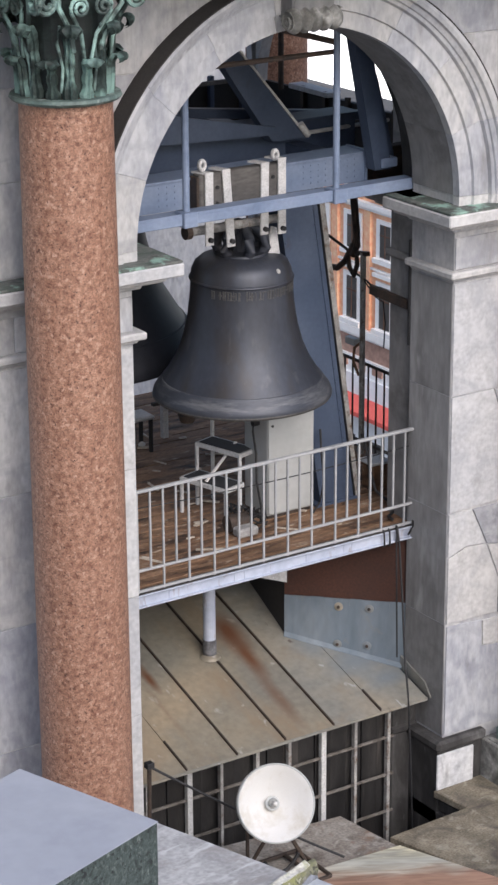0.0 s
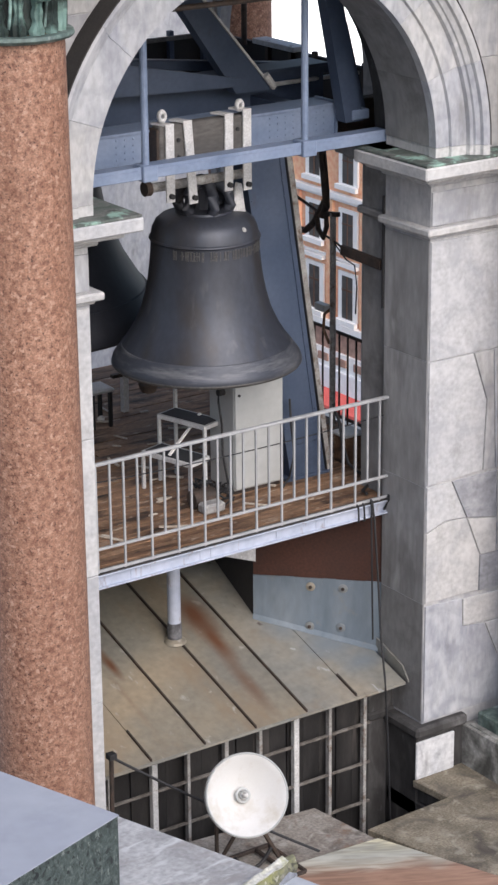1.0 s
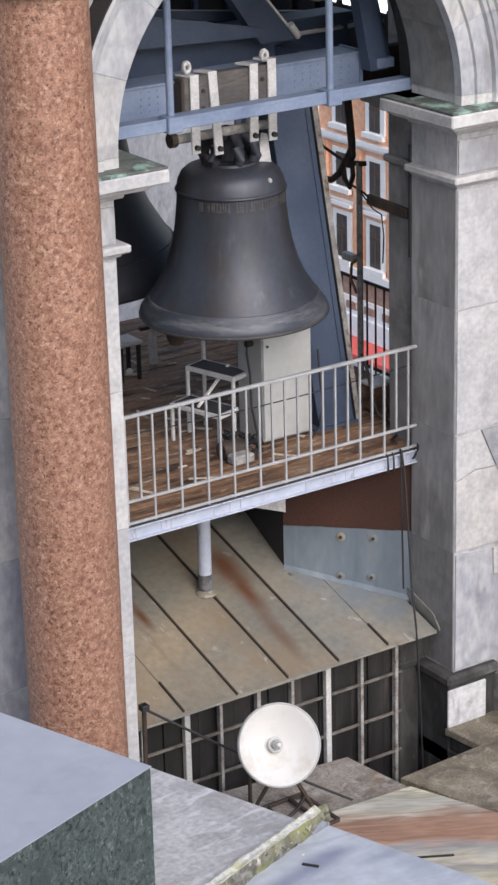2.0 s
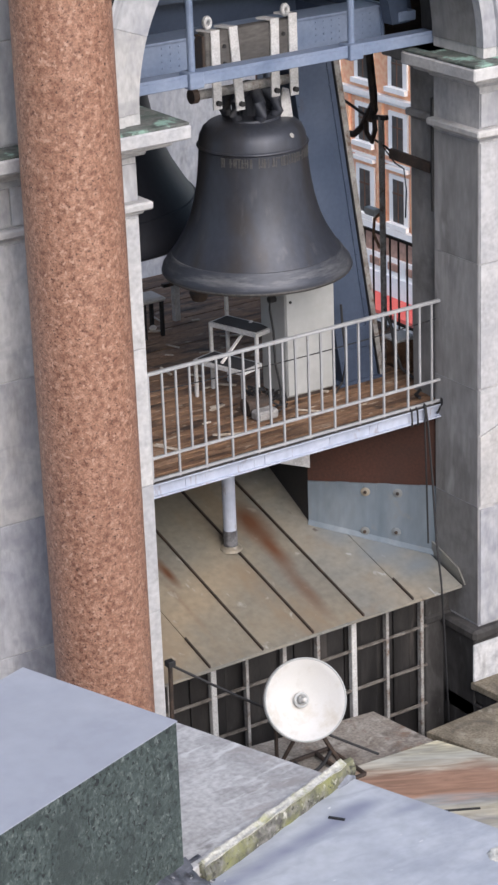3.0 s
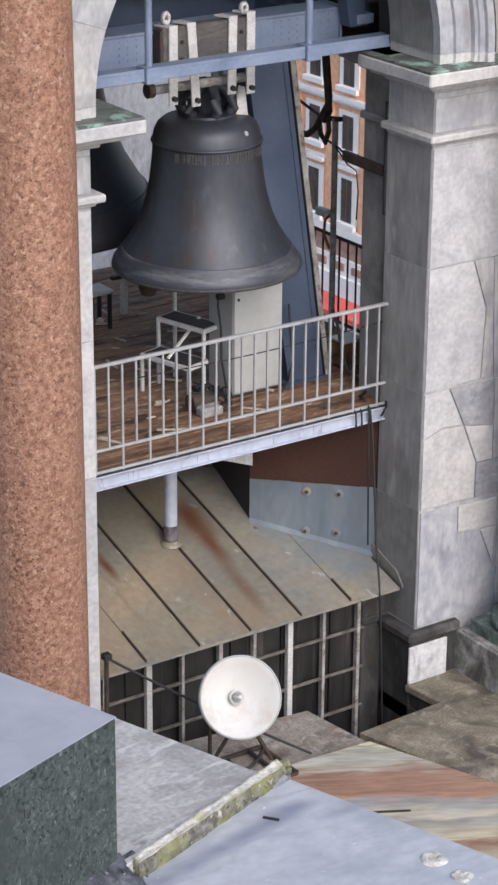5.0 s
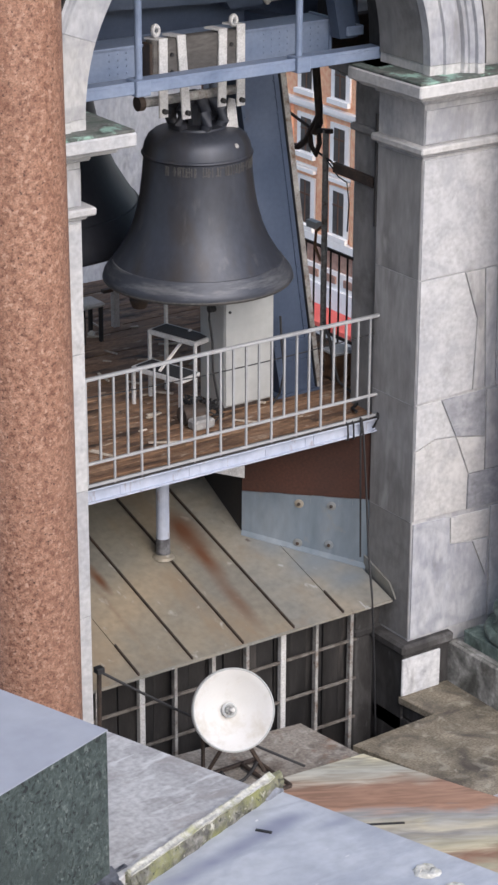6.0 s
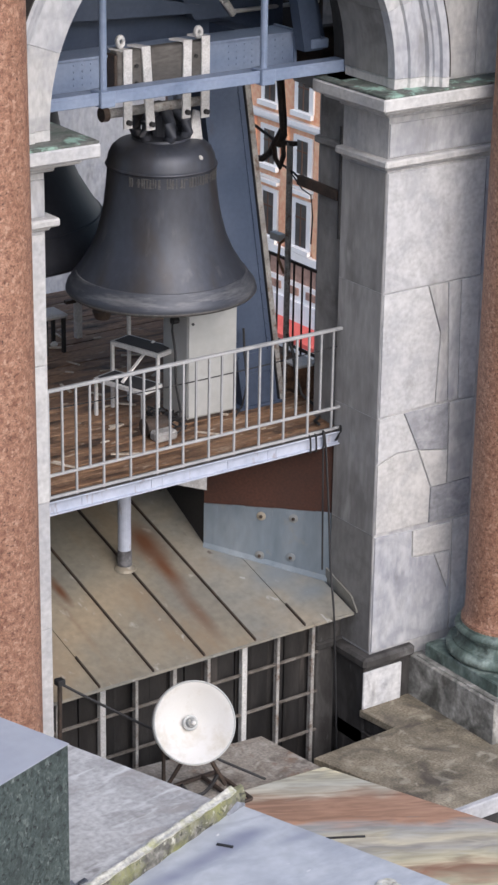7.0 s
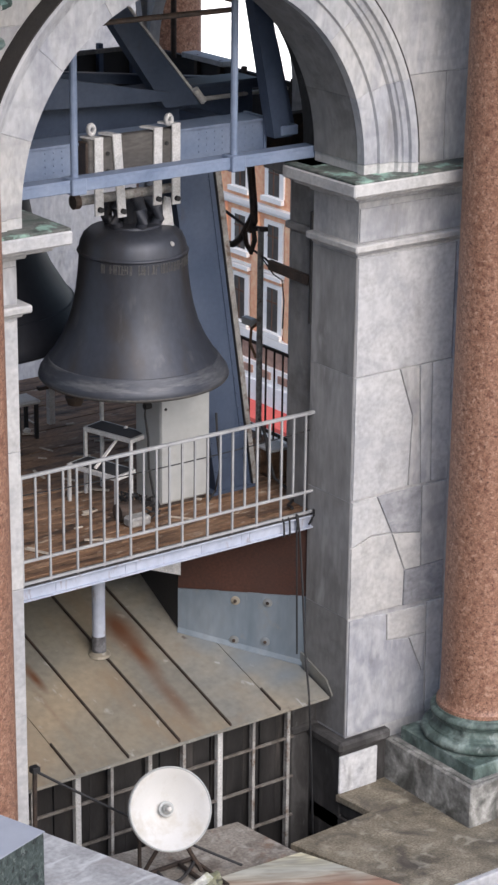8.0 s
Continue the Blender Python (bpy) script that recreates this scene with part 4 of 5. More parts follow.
whole("paint_fleck", lathe(bmesh.new(), [(0.0, 0.006), (0.017, 0.005), (0.026, -0.004)], 12, Matrix.Translation((2.045, 1.122, 2.885)) @ Vector((0.22, -0.80, 0.55)).to_track_quat("Z", "Y").to_matrix().to_4x4()), LEAD,
      "small pale chip on the shoulder of the great bell", "chip")

# ---- slate blue bell frame behind ----
frame_ob = thing("bell_support", (2.9, 1.8, DK), "tall slate blue riveted steel bell frame with raking legs", "bell frame")


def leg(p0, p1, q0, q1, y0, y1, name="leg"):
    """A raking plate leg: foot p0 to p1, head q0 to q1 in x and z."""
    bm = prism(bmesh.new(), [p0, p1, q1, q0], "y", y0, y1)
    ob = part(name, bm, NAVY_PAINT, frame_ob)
    return ob


front_leg = leg((2.93, DK), (3.36, DK), (2.36, 3.58), (2.83, 3.58), 1.63, 1.95)
part("edge_angle", prism(bmesh.new(), [(3.372, DK), (3.425, DK), (2.905, 3.58), (2.842, 3.58)], "y", 1.60, 1.99), BAR, front_leg, "pale worn edge angle")
part("edge_gap", prism(bmesh.new(), [(3.36, DK), (3.372, DK), (2.842, 3.58), (2.83, 3.58)], "y", 1.605, 1.97), BLACK, front_leg)
part("cover_strip", prism(bmesh.new(), [(3.30, DK), (3.335, DK), (2.805, 3.58), (2.77, 3.58)], "y", 1.618, 1.63), NAVY_PAINT, front_leg)
part("foot_plate", boxed(2.85, 3.42, 1.58, 2.0, DK, DK + 0.03, 0.004), NAVY_PAINT, front_leg)
part("splice_plate", boxed(2.95, 3.28, 1.612, 1.63, 0.42, 0.64, 0.004), NAVY_PAINT, front_leg)
for i in range(22):
    t = (i + 0.5) / 22
    for u in (0.03, 0.40):
        x = 2.93 - 0.57 * t + u
        part("rivet", lathe(bmesh.new(), [(0.011, 0), (0.007, 0.006), (0.0, 0.008)], 6, Matrix.Translation((x, 1.618 if u > 0.3 else 1.63, DK + 3.5 * t)) @ Matrix.Rotation(radians(90), 4, "X")), NAVY_PAINT, front_leg)
part("rear_girder", boxed(-0.6, 4.0, 2.55, 2.65, 3.62, 4.02, 0.004), NAVY_PAINT, frame_ob)
part("rear_flange", boxed(-0.6, 4.0, 2.45, 2.80, 4.02, 4.05, 0.004), NAVY_PAINT, frame_ob)
part("tie_plate", prism(bmesh.new(), [(1.0, 4.05), (1.0, 4.42), (2.75, 4.06), (2.75, 3.98)], "y", 2.20, 2.24), NAVY_PAINT, frame_ob)
part("raking_strut", prism(bmesh.new(), [(2.74, 3.90), (3.16, 3.90), (2.18, 5.05), (1.93, 5.05)], "y", 2.26, 2.40), NAVY_PAINT, frame_ob)
part("strut_edge", prism(bmesh.new(), [(3.16, 3.90), (3.19, 3.90), (2.21, 5.05), (2.18, 5.05)], "y", 2.24, 2.42), WHITE_PAINT, frame_ob, "pale worn strut edge")
part("pipe_joint", rod(bmesh.new(), (3.06, 2.22, 4.06), (3.16, 2.22, 3.93), 0.036, 10), WHITE_PAINT, frame_ob, "pale pipe joint")
part("pale_pipe", rod(bmesh.new(), (3.13, 2.22, 3.955), (4.70, 2.9, 3.80), 0.022, 10), WHITE_PAINT, frame_ob, "pale pipe along the frame")
part("raking_strut", prism(bmesh.new(), [(3.29, 3.72), (3.50, 3.72), (3.17, 5.25), (2.98, 5.25)], "y", 1.22, 1.36), NAVY_PAINT, frame_ob)
part("rear_brace", prism(bmesh.new(), [(3.52, 3.70), (3.70, 3.70), (3.46, 4.60), (3.20, 5.30), (3.04, 5.30), (3.30, 4.60)], "y", 1.42, 1.52), NAVY_PAINT, frame_ob)
part("bearing", boxed(3.36, 3.56, 1.2, 1.5, 3.735, 3.83, 0.01), BLUE_PAINT, frame_ob)
part("bearing_block", boxed(3.55, 4.3, 1.95, 2.1, 3.40, 3.75, 0.01), DARK_STEEL, frame_ob, "dark bearing block")
part("long_tie", bar(bmesh.new(), (0.4, 3.1, 4.35), (4.6, 3.0, 3.85), 0.12, 0.10), NAVY_PAINT, frame_ob)
part("long_tie", bar(bmesh.new(), (2.9, 2.38, 3.95), (4.6, 3.6, 3.80), 0.07, 0.05), WHITE_PAINT, frame_ob)
part("cross_girder", boxed(-0.25, -0.05, 1.75, 5.9, 3.55, 3.95, 0.004), NAVY_PAINT, frame_ob)
part("cross_girder", boxed(3.1, 3.3, 1.75, 5.6, 3.55, 3.8, 0.004), NAVY_PAINT, frame_ob)
part("bell_hanger", boxed(0.9, 1.4, 3.9, 4.2, 4.35, 6.3, 0.01), DARK_STEEL, frame_ob)

# dark boarding in the street-side arch
screen_ob = thing("dark_parapet_screen", (5.2, 4.0, 3.1), "dark boarded screen with posts across the far arch", "screen")
part("boarding", boxed(5.12, 5.18, 1.55, 5.94, 3.15, 3.74, 0.0), DARK_BOARD, screen_ob)
for y in (3.3, 3.75, 4.2, 4.65, 5.1):
    part("post", boxed(5.07, 5.12, y - 0.03, y + 0.03, 3.15, 3.80, 0.004), DARK_STEEL, screen_ob)
part("coping", boxed(5.05, 5.25, 4.55, 5.35, 3.74, 3.80, 0.006), MARBLE_WHITE, screen_ob)
part("upright_tube", rod(bmesh.new(), (5.06, 5.52, 3.7), (5.06, 5.52, 5.2), 0.035, 10), DARK_STEEL, screen_ob)
back_screen = thing("dark_back_boarding", (3.4, 5.8, 2.9), "dark boarding with steel posts on the back wall", "boarding")
part("boarding", boxed(0.5, 4.98, 5.85, 5.95, 2.95, 3.80), DARK_BOARD, back_screen)
for x in (2.9, 3.35, 3.8, 4.25, 4.7):
    part("post", boxed(x - 0.03, x + 0.03, 5.78, 5.85, 2.95, 3.9, 0.004), NAVY_PAINT, back_screen)
part("rail", boxed(2.0, 4.85, 5.74, 5.78, 3.80, 3.85, 0.004), BAR_DARK, back_screen)
far_col = thing("column", (5.93, 6.90, -2.3), "red granite column outside the far arch", "column", "red granite columns of the belfry", "structure")
part("shaft", lathe(bmesh.new(), [(0.415, -2.3), (0.40, 2.0), (0.39, 5.3)], 40, Matrix.Translation((5.93, 6.90, 0))), GRANITE, far_col, smooth=True)

whole("under_deck_board", prism(bmesh.new(), [(2.08, -0.56), (2.44, -0.70), (2.44, -0.50), (2.08, -0.50)], "y", 1.56, 1.60), WHITE_PAINT, "pale painted board low under the deck", "board")

# ---- metal roof under the deck ----
EY, EZ, RS = 0.20, -1.74, 0.30
roof = thing("lean_to_roof", (1.4, 1.4, EZ), "weathered rust-streaked metal sheet roof with standing seams", "roof", kind="structure")


def on_roof(x, y, d=0.0):
    return (x, y, EZ + RS * (y - EY) + d)


def slope_box(bm, x0, x1, y0, y1, d0, d1):
    vs = [bm.verts.new(on_roof(x, y, d)) for d in (d0, d1) for x, y in ((x0, y0), (x1, y0), (x1, y1), (x0, y1))]
    for f in ((3, 2, 1, 0), (4, 5, 6, 7), (0, 1, 5, 4), (1, 2, 6, 5), (2, 3, 7, 6), (3, 0, 4, 7)):
        bm.faces.new([vs[i] for i in f])
    return bm


SEAMS = (-0.9, -0.28, 0.32, 0.916, 1.50, 2.10, 2.70, 3.30)
for a, b in zip(SEAMS, SEAMS[1:]):
    part("sheet", slope_box(bmesh.new(), a + 0.004, b - 0.004, EY, 3.6, -0.02, 0.0), ZINC if a < 2.0 else ZINC_GREY, roof)
for x in SEAMS[1:-1]:
    y1 = {2.70: 0.53, 0.32: 0.63}.get(x, 3.6)
    part("seam", slope_box(bmesh.new(), x - 0.008, x + 0.008, EY + 0.005, y1, 0.0, 0.026), DARK_STEEL, roof, "dark standing seam")
part("eave_lip", boxed(-0.9, 3.30, EY - 0.012, EY + 0.004, EZ - 0.03, EZ - 0.001), ZINC_GREY, roof)
pipe = thing("support_post", (1.47, 1.58, -1.33), "white painted steel tube post standing on the roof", "post")
part("tube", rod(bmesh.new(), (1.47, 1.58, -1.25), (1.47, 1.58, -0.06), 0.066, 20), SLAB_PAINT, pipe)
part("sleeve", rod(bmesh.new(), on_roof(1.47, 1.58), (1.47, 1.58, -1.12), 0.072, 20), LEAD_DARK, pipe)
part("collar", lathe(bmesh.new(), [(0.075, 0.03), (0.11, 0.005), (0.12, -0.02)], 20, Matrix.Translation(on_roof(1.47, 1.58, 0.01))), ZINC, pipe)

# raking wall of rust-red sheet above a blue-grey upstand, turned across the corner
A, B = Vector((3.36, 0.72, 0)), Vector((2.45, 1.62, 0))
along = (B - A).normalized()
wall_ang = math.atan2(along.y, along.x)
WM = Matrix.Translation(A) @ Matrix.Rotation(wall_ang, 4, "Z")
LEN = (B - A).length
diag = thing("corner_sheet_wall", (A + B) / 2 + Vector((0, 0, -1.6)), "rust-red sheet wall over a grey-blue metal upstand", "wall", kind="structure")
part("rust_sheet", boxed(-0.06, LEN, -0.10, 0.0, -0.86, -0.08, 0.0, WM), RUST, diag)
part("upstand", boxed(-0.06, LEN, -0.10, 0.012, -1.85, -0.86, 0.0, WM), ZINC_BLUE, diag, "grey-blue metal upstand")
# Dark panel set where the roof fades into shade below the deck.
part("side_return", prism(bmesh.new(), [(B.x, B.y), (2.74, 3.6), (2.80, 3.6), (B.x + 0.06, B.y)], "z", -1.7, -0.08), DARK_BOARD, diag, "dark return standing in for the shade under the deck")
# sheet folded up against the pier, and a skirt where the upstand meets the roof
part("side_flashing", prism(bmesh.new(), [(EY, EZ - 0.02), (0.72, EZ + RS * 0.52 - 0.02), (0.72, EZ + RS * 0.52 + 0.12), (0.30, EZ + RS * 0.10 + 0.10), (EY, EZ + 0.0)], "x", 3.335, 3.352), ZINC_GREY, diag, "grey sheet folded up against the pier")
bm = bmesh.new()
prism(bm, [(0.012, 0.06), (0.012, -0.05), (0.06, -0.10), (0.06, -0.088)], "x", 0.0, LEN)
for v in bm.verts:
    q = WM @ v.co
    rise = 0.03 if v.co.z > 0 else 0.004 if v.co.z > -0.095 and v.co.y > 0.05 else -0.01
    v.co = (q.x, q.y, EZ + RS * (q.y - EY) + rise)
part("skirt", bm, ZINC_BLUE, diag, "grey-blue flashing skirt")
for i in range(9):
    x0 = LEN * i / 9
    part("flashing_tab", boxed(x0 + 0.004, x0 + LEN / 9 - 0.004, 0.010, 0.018, -0.91 - 0.02 * (i % 3), -0.852 - 0.009 * (i * 5 % 3), 0.0, WM), ZINC_BLUE, diag)
for u, z in ((0.69, -0.95), (0.36, -0.95), (0.70, -1.385), (0.38, -1.38)):
    m = WM @ Matrix.Translation((u, 0.018, z)) @ Matrix.Rotation(radians(-90), 4, "X")
    rs = part("rosette", lathe(bmesh.new(), [(0.048, 0.0), (0.045, 0.006), (0.036, 0.008), (0.02, 0.014), (0.0, 0.015)], 16, m), ZINC_GREY, diag, "round bolt rosette", True)
    part("bolt_head", lathe(bmesh.new(), [(0.020, 0.012), (0.017, 0.024), (0.0, 0.026)], 8, m), DARK_STEEL, rs)

# ---- grille under the eave, and the pit in front ----
grille = thing("window_grille", (1.5, 0.42, -3.6), "dark glazed screen with rusty white steel bars", "grille")
for i in range(17):
    x0 = -0.36 + 0.2 * i
    part("pane", boxed(x0 + 0.004, x0 + 0.196, 0.46 + 0.008 * (i % 3), 0.49, -3.7, -1.78), DARK_GLASS, grille)
for x, w in ((-0.036, 0.028), (0.463, 0.062), (0.843, 0.034), (1.278, 0.045), (1.676, 0.036), (2.103, 0.062), (2.513, 0.036), (2.945, 0.04)):
    part("upright", boxed(x - w / 2, x + w / 2, 0.38, 0.44, -3.7, -1.76, 0.004), BAR_WHITE if w > 0.06 else BAR, grille)
for z in (-2.19, -2.63, -3.07, -3.5):
    part("crossbar", boxed(-0.3, 3.02, 0.395, 0.42, z - 0.012, z + 0.012), BAR_DARK, grille)
part("head_rail", boxed(-0.3, 3.04, 0.36, 0.46, -1.80, -1.76), DARK_STEEL, grille)
part("bolt_bar", boxed(-0.16, -0.10, 0.34, 0.40, -2.62, -1.86, 0.004), DARK_STEEL, grille, "dark steel latch bar")
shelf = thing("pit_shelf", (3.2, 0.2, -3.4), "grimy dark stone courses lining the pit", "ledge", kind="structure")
part("jamb_block", boxed(3.05, XR + 0.02, 0.47, 0.70, -3.9, -1.79, 0.012), SHADE_GRIME, shelf, "dark stone jamb beside the grille")
part("jamb_fillet", boxed(3.02, XR + 0.02, 0.44, 0.70, -2.22, -2.13, 0.02), SHADE_GRIME, shelf)
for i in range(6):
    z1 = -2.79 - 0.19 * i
    part("course", boxed(3.30 - 0.02 * (i % 2), XR, -0.56, 0.46, z1 - 0.18, z1, 0.012), SHADE_GRIME, shelf)
part("plinth_block", boxed(XR - 0.08, 3.9, -0.03, 0.66, -3.8, -2.23, 0.012), SHADE_GRIME, shelf, "grimy plinth under the pier")
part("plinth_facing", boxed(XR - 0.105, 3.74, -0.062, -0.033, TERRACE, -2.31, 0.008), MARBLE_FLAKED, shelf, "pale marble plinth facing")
part("plinth_fillet", boxed(XR - 0.12, 3.9, -0.085, 0.66, -2.27, -2.15, 0.03), SHADE_GRIME, shelf, "grimy moulded pier base")
whole("pit_floor", boxed(-5, 5, -2.0, 0.5, -4.2, -3.9), MARBLE_DARK, "dark floor of the pit", "floor", "structure")

# ---- terrace slabs before the arch ----


def flag(name, pts, z0, z1, material, label):
    return whole(name, prism(bmesh.new(), pts, "z", z0, z1, 0.012), material, label, "paving slab", "structure")


flag("paving_slab_1", [(2.27, -0.56), (3.30, -0.51), (3.24, -0.03), (3.40, 0.0), (9.0, 0.0), (9.0, -2.06), (2.68, -2.06)], TERRACE - 0.09, TERRACE, SLAB_STONE, "grimy lichen-covered stone terrace paving")
whole("terrace_bed", prism(bmesh.new(), [(2.36, -0.60), (3.36, -0.57), (3.36, -0.02), (8.98, -0.02), (8.98, -2.04), (2.72, -2.04)], "z", -3.9, TERRACE - 0.09), SHADE_GRIME, "dark masonry under the terrace paving", "masonry", "structure")
flag("paving_slab_2", [(0.2, -0.66), (2.20, -0.80), (2.08, 0.05), (0.3, 0.25)], -2.86, TERRACE + 0.02, BROKEN_STONE, "broken brown stone slab beside the pit")
flag("paving_slab_3", [(-0.8, -3.5), (3.28, -3.5), (2.64, -1.95), (2.19, -0.82), (0.2, -0.68), (-0.8, -0.66)], -3.2, TERRACE + 0.05, SLATE, "stone slab with yellow, rust and grey bands")
flag("paving_slab_4", [(3.32, -3.6), (9, -3.6), (9, -2.06), (2.72, -2.06)], -4.6, TERRACE - 0.35, MARBLE, "pale stone step below the terrace")
flag("paving_slab_5", [(-5.2, -3.5), (-0.82, -3.5), (-0.82, 0.0), (-5.2, 0.0)], -3.9, TERRACE, SLAB_STONE, "grimy stone terrace paving")
whole("slab_joint_strip", boxed(-0.18, 0.18, -0.012, 0.012, TERRACE + 0.05, TERRACE + 0.062, 0.002, Matrix.Translation((1.565, -1.97, 0)) @ Matrix.Rotation(radians(-29), 4, "Z")), BLACK, "dark strip lying along a joint of the banded slab", "strip", "structure")
whole("terrace_edge", boxed(2.72, 9.0, -2.13, -2.062, TERRACE - 0.17, TERRACE + 0.004, 0.01), MARBLE_WHITE, "pale stone nosing along the terrace edge", "nosing", "structure")
whole("lower_roof", boxed(-14, 10, -20, -3.58, -4.7, -4.5), LEAD, "grey sheet roof of the lower building", "roof", "structure")

# ---- near roof and its cap block ----
FA = radians(19.0)
FM = Matrix.Translation((-4.62, -7.54, 0)) @ Matrix.Rotation(FA, 4, "Z")
near = thing("near_roof", (-6, -9, 1.6), "blue-grey painted sheet roof with patched seams", "roof", kind="structure")
part("roof_deck", boxed(-9.0, 1.36, -9.5, 0.06, -4.5, 1.80, 0.02, FM), BLUE_ROOF, near)
part("lead_apron", boxed(0.0, 1.16, -0.045, 1.36, -4.5, 1.90, 0.006, FM), LEAD, near, "mottled grey lead apron")


def lumpy(path, r, rough, seed, seg=12, flat=0.8):
    """A crumbling rounded ridge through points."""
    bm = sweep(bmesh.new(), path, r, seg)
    for v in bm.verts:
        p = v.co * 9 + Vector((seed, 0, 0))
        v.co += Vector((noise.noise(p), noise.noise(p + Vector((7, 3, 1))), flat * noise.noise(p + Vector((2, 9, 4))))) * rough
    bmesh.ops.transform(bm, matrix=FM, verts=bm.verts)
    return bm


def curb(x0, x1, y0, y1, z0, z1, n, rough):
    """A long low block with uneven faces and worn edges."""
    bm = bmesh.new()
    ring = [(y0, z0), (y0 - 0.005, z0 + 0.5 * (z1 - z0)), (y0 + 0.012, z1 - 0.012), (y0 + 0.035, z1), (y1 - 0.02, z1), (y1, z1 - 0.02), (y1, z0)]
    rows = []
    for i in range(n + 1):
        x = x0 + (x1 - x0) * i / n
        rows.append([bm.verts.new((x + rough * noise.noise((x * 9, a * 40, 1)), a + rough * noise.noise((x * 11, a * 30, b * 30)), b + rough * noise.noise((x * 13, b * 25, 5 + a * 20)))) for a, b in ring])
    for p, q in zip(rows, rows[1:]):
        for j in range(len(ring) - 1):
            bm.faces.new((p[j], q[j], q[j + 1], p[j + 1]))
    bm.faces.new(list(reversed(rows[0])))
    bm.faces.new(rows[-1])
    bmesh.ops.recalc_face_normals(bm, faces=bm.faces)
    bmesh.ops.transform(bm, matrix=FM, verts=bm.verts)
    return bm


part("mossy_curb", curb(0.06, 1.37, -0.085, -0.035, 1.79, 1.91, 140, 0.009), MOSS, near, "mossy crumbling curb")
part("curb_lip", curb(0.07, 1.30, -0.075, -0.03, 1.895, 1.922, 90, 0.007), CRUST, near, "pale crusty lip along the curb")


def crumpled(x0, x1, n, reach, height, seed, rough=0.03):
    """A sheet dressed down from the block to the roof, creased and lumpy."""
    bm = bmesh.new()
    rows = []
    m = 12
    for i in range(n + 1):
        x = x0 + (x1 - x0) * i / n
        row = []
        for j in range(m + 1):
            t = j / m
            y, z = 0.02 - reach * t, 1.795 + height * (1 - t) ** 1.6
            k = rough * math.sin(math.pi * min(1.0, t * 1.15)) + 0.006
            a = noise.noise((x * 5 + seed, t * 3, 1.0)) + 0.6 * noise.noise((x * 14, t * 7 + seed, 4.0)) + 0.35 * noise.noise((x * 38, t * 15, seed))
            row.append(bm.verts.new((x, y - 0.5 * k * a, z + k * a)))
        rows.append(row)
    for p, q in zip(rows, rows[1:]):
        for j in range(m):
            bm.faces.new((p[j], p[j + 1], q[j + 1], q[j]))
    bmesh.ops.solidify(bm, geom=list(bm.faces), thickness=0.012)
    bmesh.ops.recalc_face_normals(bm, faces=bm.faces)
    bmesh.ops.transform(bm, matrix=FM, verts=bm.verts)
    return bm


part("gutter_flashing", crumpled(-2.6, 0.03, 300, 0.30, 0.15, 5.0, 0.024), CRUMPLED, near, "creased lead flashing dressed against the block", True)
part("corner_flashing", crumpled(-0.06, 0.13, 40, 0.13, 0.115, 8.0, 0.045), CRUMPLED, near, "torn corner of the lead flashing", True)
part("end_flashing", lumpy([(1.22, -0.06, 1.80), (1.30, -0.07, 1.82), (1.35, -0.05, 1.79)], 0.036, 0.025, 3.0, 16), CRUMPLED, near, "painted sheet turned up over the curb end", True)
for i in range(14):
    rx, ry = -0.35 + 0.42 * noise.random(), -0.255 - 0.06 * noise.random()
    r = 0.004 + 0.007 * noise.random()
    part("crumb", lumpy([(rx, ry, 1.80), (rx + r, ry, 1.802)], r, 0.006, i * 1.7, 6), CRUST, near)
for i, (lx, ly, lr) in enumerate(((1.13, -1.16, 0.075), (1.09, -1.36, 0.06))):
    bm = lathe(bmesh.new(), [(0.0, 0.012), (lr * 0.4, 0.006), (lr * 0.55, 0.012), (lr * 0.8, 0.010), (lr, -0.006)], 22, Matrix.Translation((lx, ly, 1.801)))
    for v in bm.verts:
        v.co += Vector((noise.noise(v.co * 30), noise.noise(v.co * 30 + Vector((4, 4, 4))), 0.3 * noise.noise(v.co * 40))) * 0.02
    bmesh.ops.transform(bm, matrix=FM, verts=bm.verts)
    part("mortar_patch", bm, CRUST, near, "pale crusty patch", True)
part("nail_strip", boxed(-0.045, 0.045, -0.008, 0.008, 1.80, 1.808, 0.0, FM @ Matrix.Translation((0.945, -0.262, 0)) @ Matrix.Rotation(radians(-72), 4, "Z")), BLACK, near, "thin dark strip")
cap_block = thing("capped_block", (-5.4, -7.5, 1.8), "low green mottled block with a pale blue-grey sheet cap", "parapet block")
part("body", boxed(-2.6, 0.0, 0.0, 1.02, 1.80, 2.735, 0.006, FM), BLOCK_SIDE, cap_block, "flaking dark green paint")
part("cap_sheet", boxed(-2.605, 0.003, -0.003, 1.023, 2.735, 2.739, 0.001, FM), BLOCK_TOP, cap_block, "pale blue-grey sheet cap")

# ---- floodlight ----
flood = thing("floodlight", (0.75, -0.80, TERRACE), "round white enamel floodlight on a rusty steel stand", "floodlight")
lc = Vector((0.63, -0.90, -1.70))
aim = Vector((-0.30, -0.86, 0.47)).normalized()
LM = Matrix.Translation(lc) @ aim.to_track_quat("Z", "Y").to_matrix().to_4x4()
part("reflector", lathe(bmesh.new(), [(0.0, -0.19), (0.05, -0.185), (0.14, -0.14), (0.24, -0.075), (0.32, -0.01), (0.362, 0.032), (0.372, 0.035), (0.375, 0.015), (0.32, -0.05), (0.18, -0.17), (0.0, -0.23)], 64, LM), ENAMEL, flood, "white enamel dish", True)
